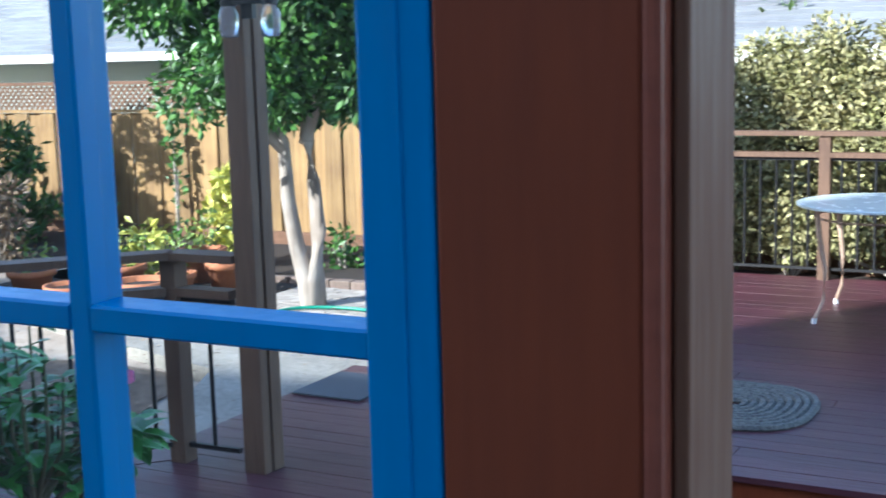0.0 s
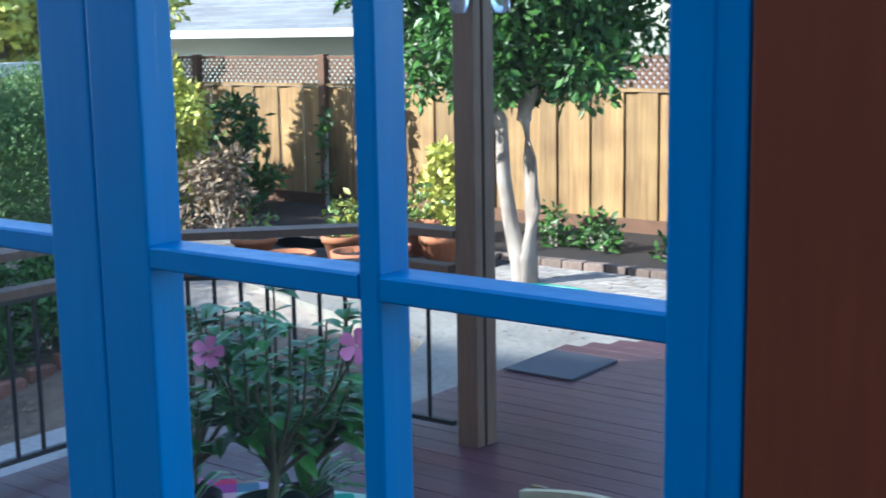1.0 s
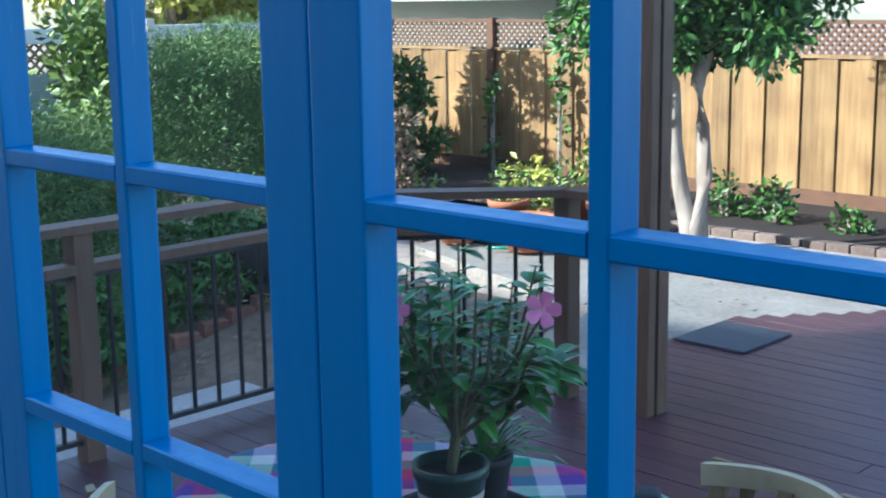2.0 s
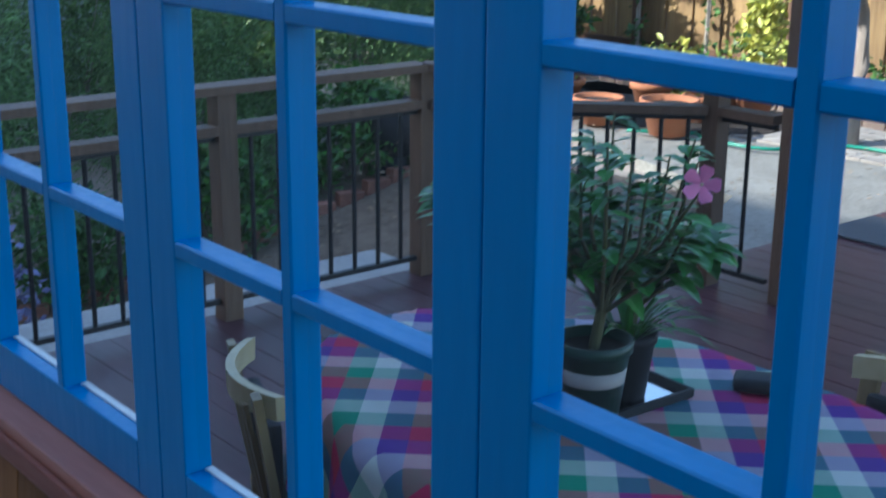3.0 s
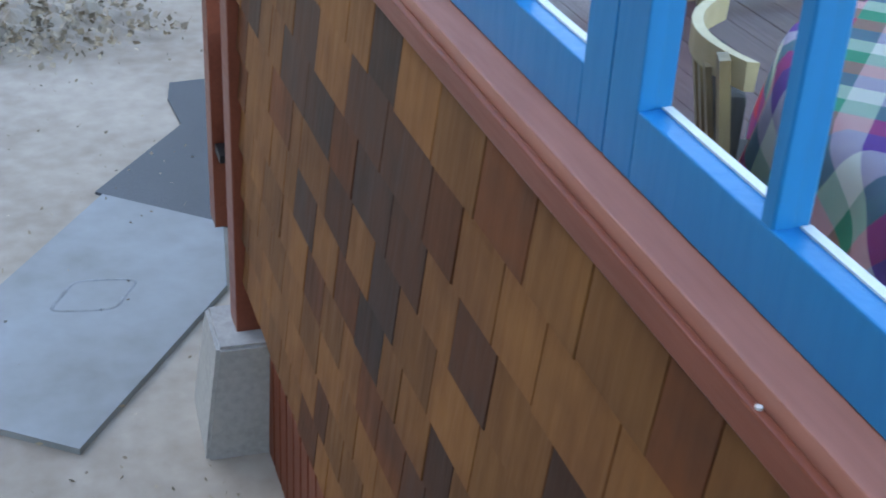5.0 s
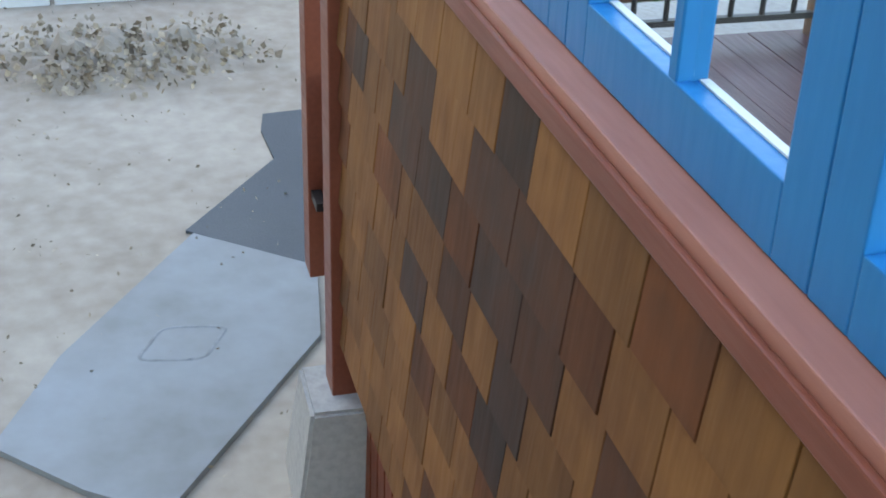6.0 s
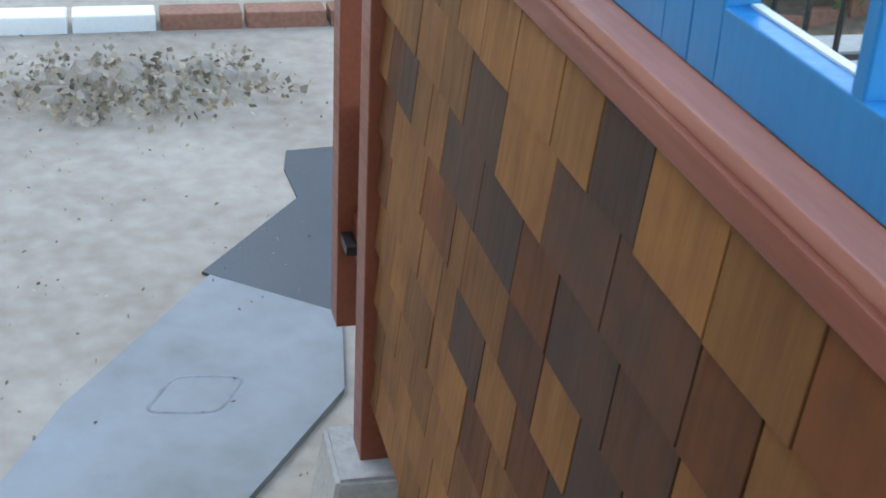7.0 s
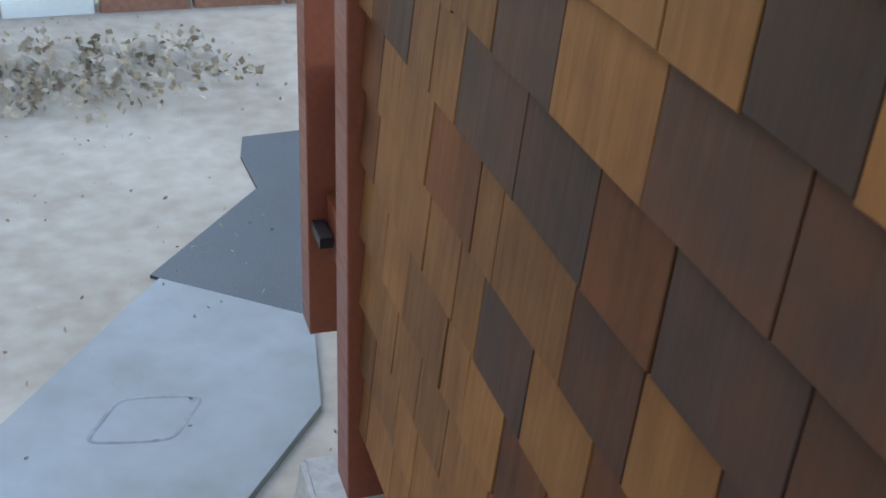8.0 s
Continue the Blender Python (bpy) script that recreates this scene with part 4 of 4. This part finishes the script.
for i, (x, y, h) in enumerate(((-5.5, 9.5, 0.42), (-5.0, 9.5, 0.4), (-5.2, 9.6, 0.25), (-4.2, 9.45, 0.2))):
    shrub("bed_plant", (x, y), (0.18, 0.15, h), LEAF, 190, 0.08, "small dark green plant in the soil bed", seed=30 + i, group="bed plants", n=16, clump=0.6)
HEDGE = material("hedge_leaf", (0.44, 0.40, 0.2), 0.6, (0.16, 0.17, 0.05), (8, 8, 8), 3, 1.0, 0, island=0.6)
shrub("hedge", (-0.3, 10.35, -0.1), (2.3, 0.26, 2.2), HEDGE, 42000, 0.06, "tall sunlit hedge of mixed cream and green leaves behind the railing", seed=40, n=260, clump=0.6)
shrub("hedge", (-1.5, 10.4, -0.1), (1.2, 0.26, 2.0), HEDGE, 16000, 0.06, "tall sunlit hedge of mixed cream and green leaves behind the railing", seed=42, n=120, clump=0.75)
shrub("hedge", (2.65, 11.72, -0.25), (2.2, 0.8, 2.6), HEDGE, 7000, 0.08, "tall hedge of mixed green leaves", seed=41, n=90, clump=0.55)


def garden_tree(at, height, radius, mat, label, seed, count=9000):
    rg = random.Random(seed)
    t = thing("garden_tree", at, label, "tree", "background trees")
    bm = bmesh.new()
    tube(bm, [(0, 0, -0.3), (0.05, 0, height * 0.3), (0, 0.05, height * 0.6)], [0.16, 0.12, 0.07], 10)
    cs = []
    while len(cs) < 60:
        p = Vector((rg.uniform(-1, 1), rg.uniform(-1, 1), rg.uniform(-1, 1)))
        if 0.35 < p.length < 1:
            cs.append((p.x * radius, p.y * radius, height * 0.62 + p.z * height * 0.42))
    for c in cs[:8]:
        tube(bm, [(0, 0, height * 0.3), tuple(0.5 * q for q in c[:2]) + (c[2] * 0.75,), c], [0.07, 0.04, 0.015], 7)
    part("trunk", bm, BARK, t)
    tagged(leaves("crown", mat, cs, (radius * 0.32,) * 3, count, 0.16, t, long=1.9, seed=seed), kind="stuff")


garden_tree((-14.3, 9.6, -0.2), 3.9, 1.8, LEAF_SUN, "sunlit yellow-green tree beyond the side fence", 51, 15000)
garden_tree((-17.25, 5.25, -0.4), 3.6, 2.0, LEAF_LIGHT, "leafy green tree beyond the side fence", 52)
garden_tree((-16.35, 2.02, -0.8), 5.0, 2.2, LEAF_LIGHT, "leafy green tree beyond the side fence", 53)
garden_tree((-3.86, 20.71, -0.2), 6.0, 2.4, LEAF_LIGHT, "green tree beyond the neighbour roof", 54)

side = thing("side_fence", (0, 0, 0), "pale weathered side fence with a white cap", "fence", kind="structure")
part("panel", boxes((-12.650, -12.600, 1.0, 10.4, -0.9, 1.12)), GREENWALL, side)
lat = bmesh.new()
for i in range(-3, 78):
    for s in (-1, 1):
        y0 = 1.0 + i * 0.12
        ya, yb = (y0, y0 + 0.33) if s > 0 else (y0 + 0.33, y0)
        if min(ya, yb) >= 1.0 and max(ya, yb) <= 10.4:
            bar(lat, (-12.625 + 0.006 * s, ya, 1.12), (-12.625 + 0.006 * s, yb, 1.45), 0.01, 0.032)
part("lattice", lat, FENCE, side, "weathered wooden lattice strip")
part("cap_rail", boxes((-12.700, -12.550, 1.0, 10.4, 1.45, 1.62), bevel=0.01), WHITE, side)
for y in (1.0, 3.3, 5.6, 7.9, 10.2):
    part("post", boxes((-12.590, -12.480, y, y + 0.11, -0.9, 1.7), bevel=0.005), WHITE, side)

right = thing("side_house", (0, 0, 0), "white-walled neighbour house with a grey shingled roof", "house")
part("wall", boxes((-7.8, -5.4, 17.5, 17.8, -0.3, 1.75)), WHITE, right)
part("wall", boxes((-5.4, 9, 17.5, 17.8, -0.3, 1.75)), GREENWALL, right)
part("fascia", boxes((-8.0, 9.2, 17.0, 17.12, 1.6, 1.82)), WHITE, right)
bm = bmesh.new()
for r in range(18):
    y0, z0 = 17.0 + r * 0.24, 1.8 + r * 0.085
    x = -8.0
    while x < 9.2:
        e = min(9.2, x + rnd.uniform(0.5, 1.2))
        v = [bm.verts.new(c) for c in ((x, y0, z0 + 0.025), (e, y0, z0 + 0.025), (e, y0 + 0.26, z0 + 0.1), (x, y0 + 0.26, z0 + 0.1))]
        bm.faces.new(v)
        b = [bm.verts.new(c) for c in ((x, y0, z0), (e, y0, z0))]
        bm.faces.new((b[0], b[1], v[1], v[0]))
        x = e
part("roof", bm, ROOF, right)


# ---- patio, edging and pots ----
solid("soil_bed", prism(bmesh.new(), [(-12, 8.62), (-2.02, 8.62), (-2.02, 9.82), (2.4, 9.82), (2.4, 10.6), (-12, 10.6)], -0.3, -0.13), SOIL, "dark soil bed along the fence", "soil", "structure")
patio = thing("patio", (0, 0, 0), "sunlit pale brick paver patio", "patio", kind="structure")
part("bedding", prism(bmesh.new(), [(-6.7, 6.6), (-4.2, 5.8), (-3.4, 4.1), (-3.11, 4.0), (-3.11, 5.76), (-2.37, 6.67), (-2.01, 6.92), (-2.01, 8.6), (-6.7, 8.6)], -0.3, -0.125), PATIO_STONE, patio)
pm_ = mesh_of("paver", boxes((-0.098, 0.098, -0.048, 0.048, -0.03, 0.02), bevel=0.004), PAVER)
for j in range(11):
    for i in range(26):
        ob = new("paver", pm_)
        ob.parent = patio
        ob.location = (-7.2 + i * 0.2 + (0.1 if j % 2 else 0), 7.42 + j * 0.1, -0.127 + rnd.uniform(-0.003, 0.003))
bed_edge = thing("brick_edging", (0, 0, 0), "row of brown-grey bricks along the soil bed, shade in their colour", "edging", kind="structure")
bk2 = mesh_of("brick", boxes((-0.1, 0.1, -0.05, 0.05, -0.06, 0.06), bevel=0.006), EDGE_BRICK)
bk = mesh_of("brick", boxes((-0.1, 0.1, -0.05, 0.05, -0.06, 0.06), bevel=0.006), BRICK)


def brick_row(parent, pts):
    for (xa, ya), (xb, yb) in zip(pts, pts[1:]):
        d = Vector((xb - xa, yb - ya))
        n = int(d.length / 0.21)
        for i in range(n):
            p = Vector((xa, ya)) + d * ((i + 0.5) / n)
            ob = new("brick", bk2 if parent is bed_edge else bk)
            ob.parent = parent
            ob.matrix_world = pose(p.x, p.y, max(ground_z(p.x, p.y), -0.16) + 0.05 if parent is bed_edge else ground_z(p.x, p.y) + 0.03, rnd.uniform(-3, 3), rnd.uniform(-3, 3), math.degrees(math.atan2(d.y, d.x)) + rnd.uniform(-4, 4))


brick_row(bed_edge, [(-8.0, 8.56), (-2.05, 8.56)])
left_edge = thing("brick_edging", (0, 0, 0), "row of red bricks along the shrub bed", "edging", kind="structure")
brick_row(left_edge, [(-7.74, 1.9), (-7.08, 3.4), (-6.79, 4.75), (-6.73, 5.85)])
solid("mulch_bed", prism(bmesh.new(), [(-12.3, 1.4), (-7.84, 1.9), (-7.18, 3.4), (-6.89, 4.7), (-6.83, 5.8), (-12.3, 7)], -1.9, -1.6), SOIL, "dark mulch soil under the shrubs", "soil", "structure")


# Dark slab that paints the dappled shade on the ground here.
solid("mulch_patch", prism(bmesh.new(), [(-8.0, 6.9), (-6.0, 7.0), (-5.3, 7.5), (-5.3, 8.5), (-8.0, 8.55)], -0.3, -0.1), SOIL, "dark ground round the clay pots, standing in for dappled shade", "soil", "structure")


def clay_pot(at, r, h, label, plant=0, seed=1):
    p = thing("clay_pot", (at[0], at[1], max(ground_z(*at), -0.12) + 0.02), label, "flower pot", "clay pots")
    part("pot", lathe(bmesh.new(), [(r * 0.68, 0), (r * 0.93, h * 0.76), (r * 1.05, h * 0.77), (r * 1.08, h), (r * 0.96, h), (r * 0.9, h * 0.8)], 24), TERRA, p, smooth=True)
    part("soil", lathe(bmesh.new(), [(r * 0.85, h * 0.8), (r * 0.9, h * 0.84)], 20), SOIL, p)
    if plant:
        tagged(leaves("foliage", LEAF_LIGHT, [(0, 0, h + 0.12), (0.05, 0.05, h + 0.2), (-0.05, 0, h + 0.05)], (r, r, 0.15), plant, 0.07, p, seed=seed), kind="stuff")


for i, (x, y, r, h, n) in enumerate(((-6.42, 6.85, 0.2, 0.22, 0), (-5.75, 6.95, 0.22, 0.28, 0), (-5.95, 7.6, 0.16, 0.22, 90), (-6.55, 7.65, 0.18, 0.25, 120), (-7.3, 7.3, 0.2, 0.22, 60), (-5.7, 7.95, 0.17, 0.28, 0), (-6.25, 8.35, 0.2, 0.3, 110))):
    clay_pot((x, y), r, h, "terracotta flower pot on the patio" if not n else "terracotta pot with a small green plant", n, 60 + i)
fallen = leaves("fallen_leaves", LEAF_DRY, [(-6.8 + 3.5 * rnd.random(), 4.0 + 4.4 * rnd.random(), 0) for _ in range(200)], (0.25, 0.25, 0.0), 700, 0.05, seed=61)
for v in fallen.data.vertices:
    v.co.z = max(ground_z(v.co.x, v.co.y), -0.1) + 0.012 + 0.01 * rnd.random()
bed_litter = leaves("bed_litter", LEAF_DRY, [(-7.4 + 3.0 * rnd.random(), 1.5 + 4.2 * rnd.random(), 0) for _ in range(250)], (0.2, 0.2, 0.0), 1100, 0.045, seed=63)
for v in bed_litter.data.vertices:
    v.co.z = ground_z(v.co.x, v.co.y) + 0.02 + 0.012 * rnd.random()
tagged(bed_litter, "dry leaves littering the shaded garden soil", "leaf litter", kind="stuff")
tagged(fallen, "scattered dry fallen leaves on the patio and dirt", "leaf litter", kind="stuff")
solid("stepping_stone", lathe(bmesh.new(), [(0.42, -0.02), (0.45, 0.03), (0.43, 0.06)], 18, (-7.6, 8.4, -0.16)), SLAB, "flat grey-blue stepping stone", "stone")
HOSE = material("green_hose", (0.02, 0.25, 0.16), 0.4, None, (40, 40, 40), 4, 0.4, 0.02)
pts = [(-6.0 + 2.2 * t + 0.12 * math.sin(t * 17), 6.75 + 1.0 * t + 0.18 * math.sin(t * 11), -0.085) for t in [k / 40 for k in range(41)]]
solid("garden_hose", tube(bmesh.new(), pts, 0.014, 8), HOSE, "green garden hose lying on the patio", "hose", smooth=True)
dark_pot = thing("black_planter", (-6.95, 5.15, ground_z(-6.95, 5.15)), "round black planter pot among the shrubs", "planter")
part("pot", lathe(bmesh.new(), [(0.16, 0.15), (0.24, 0.3), (0.25, 0.55), (0.22, 0.56), (0.2, 0.5)], 24), BLACK, dark_pot, smooth=True)
part("stand", lathe(bmesh.new(), [(0.17, 0.0), (0.13, 0.15)], 16), BLACK, dark_pot)
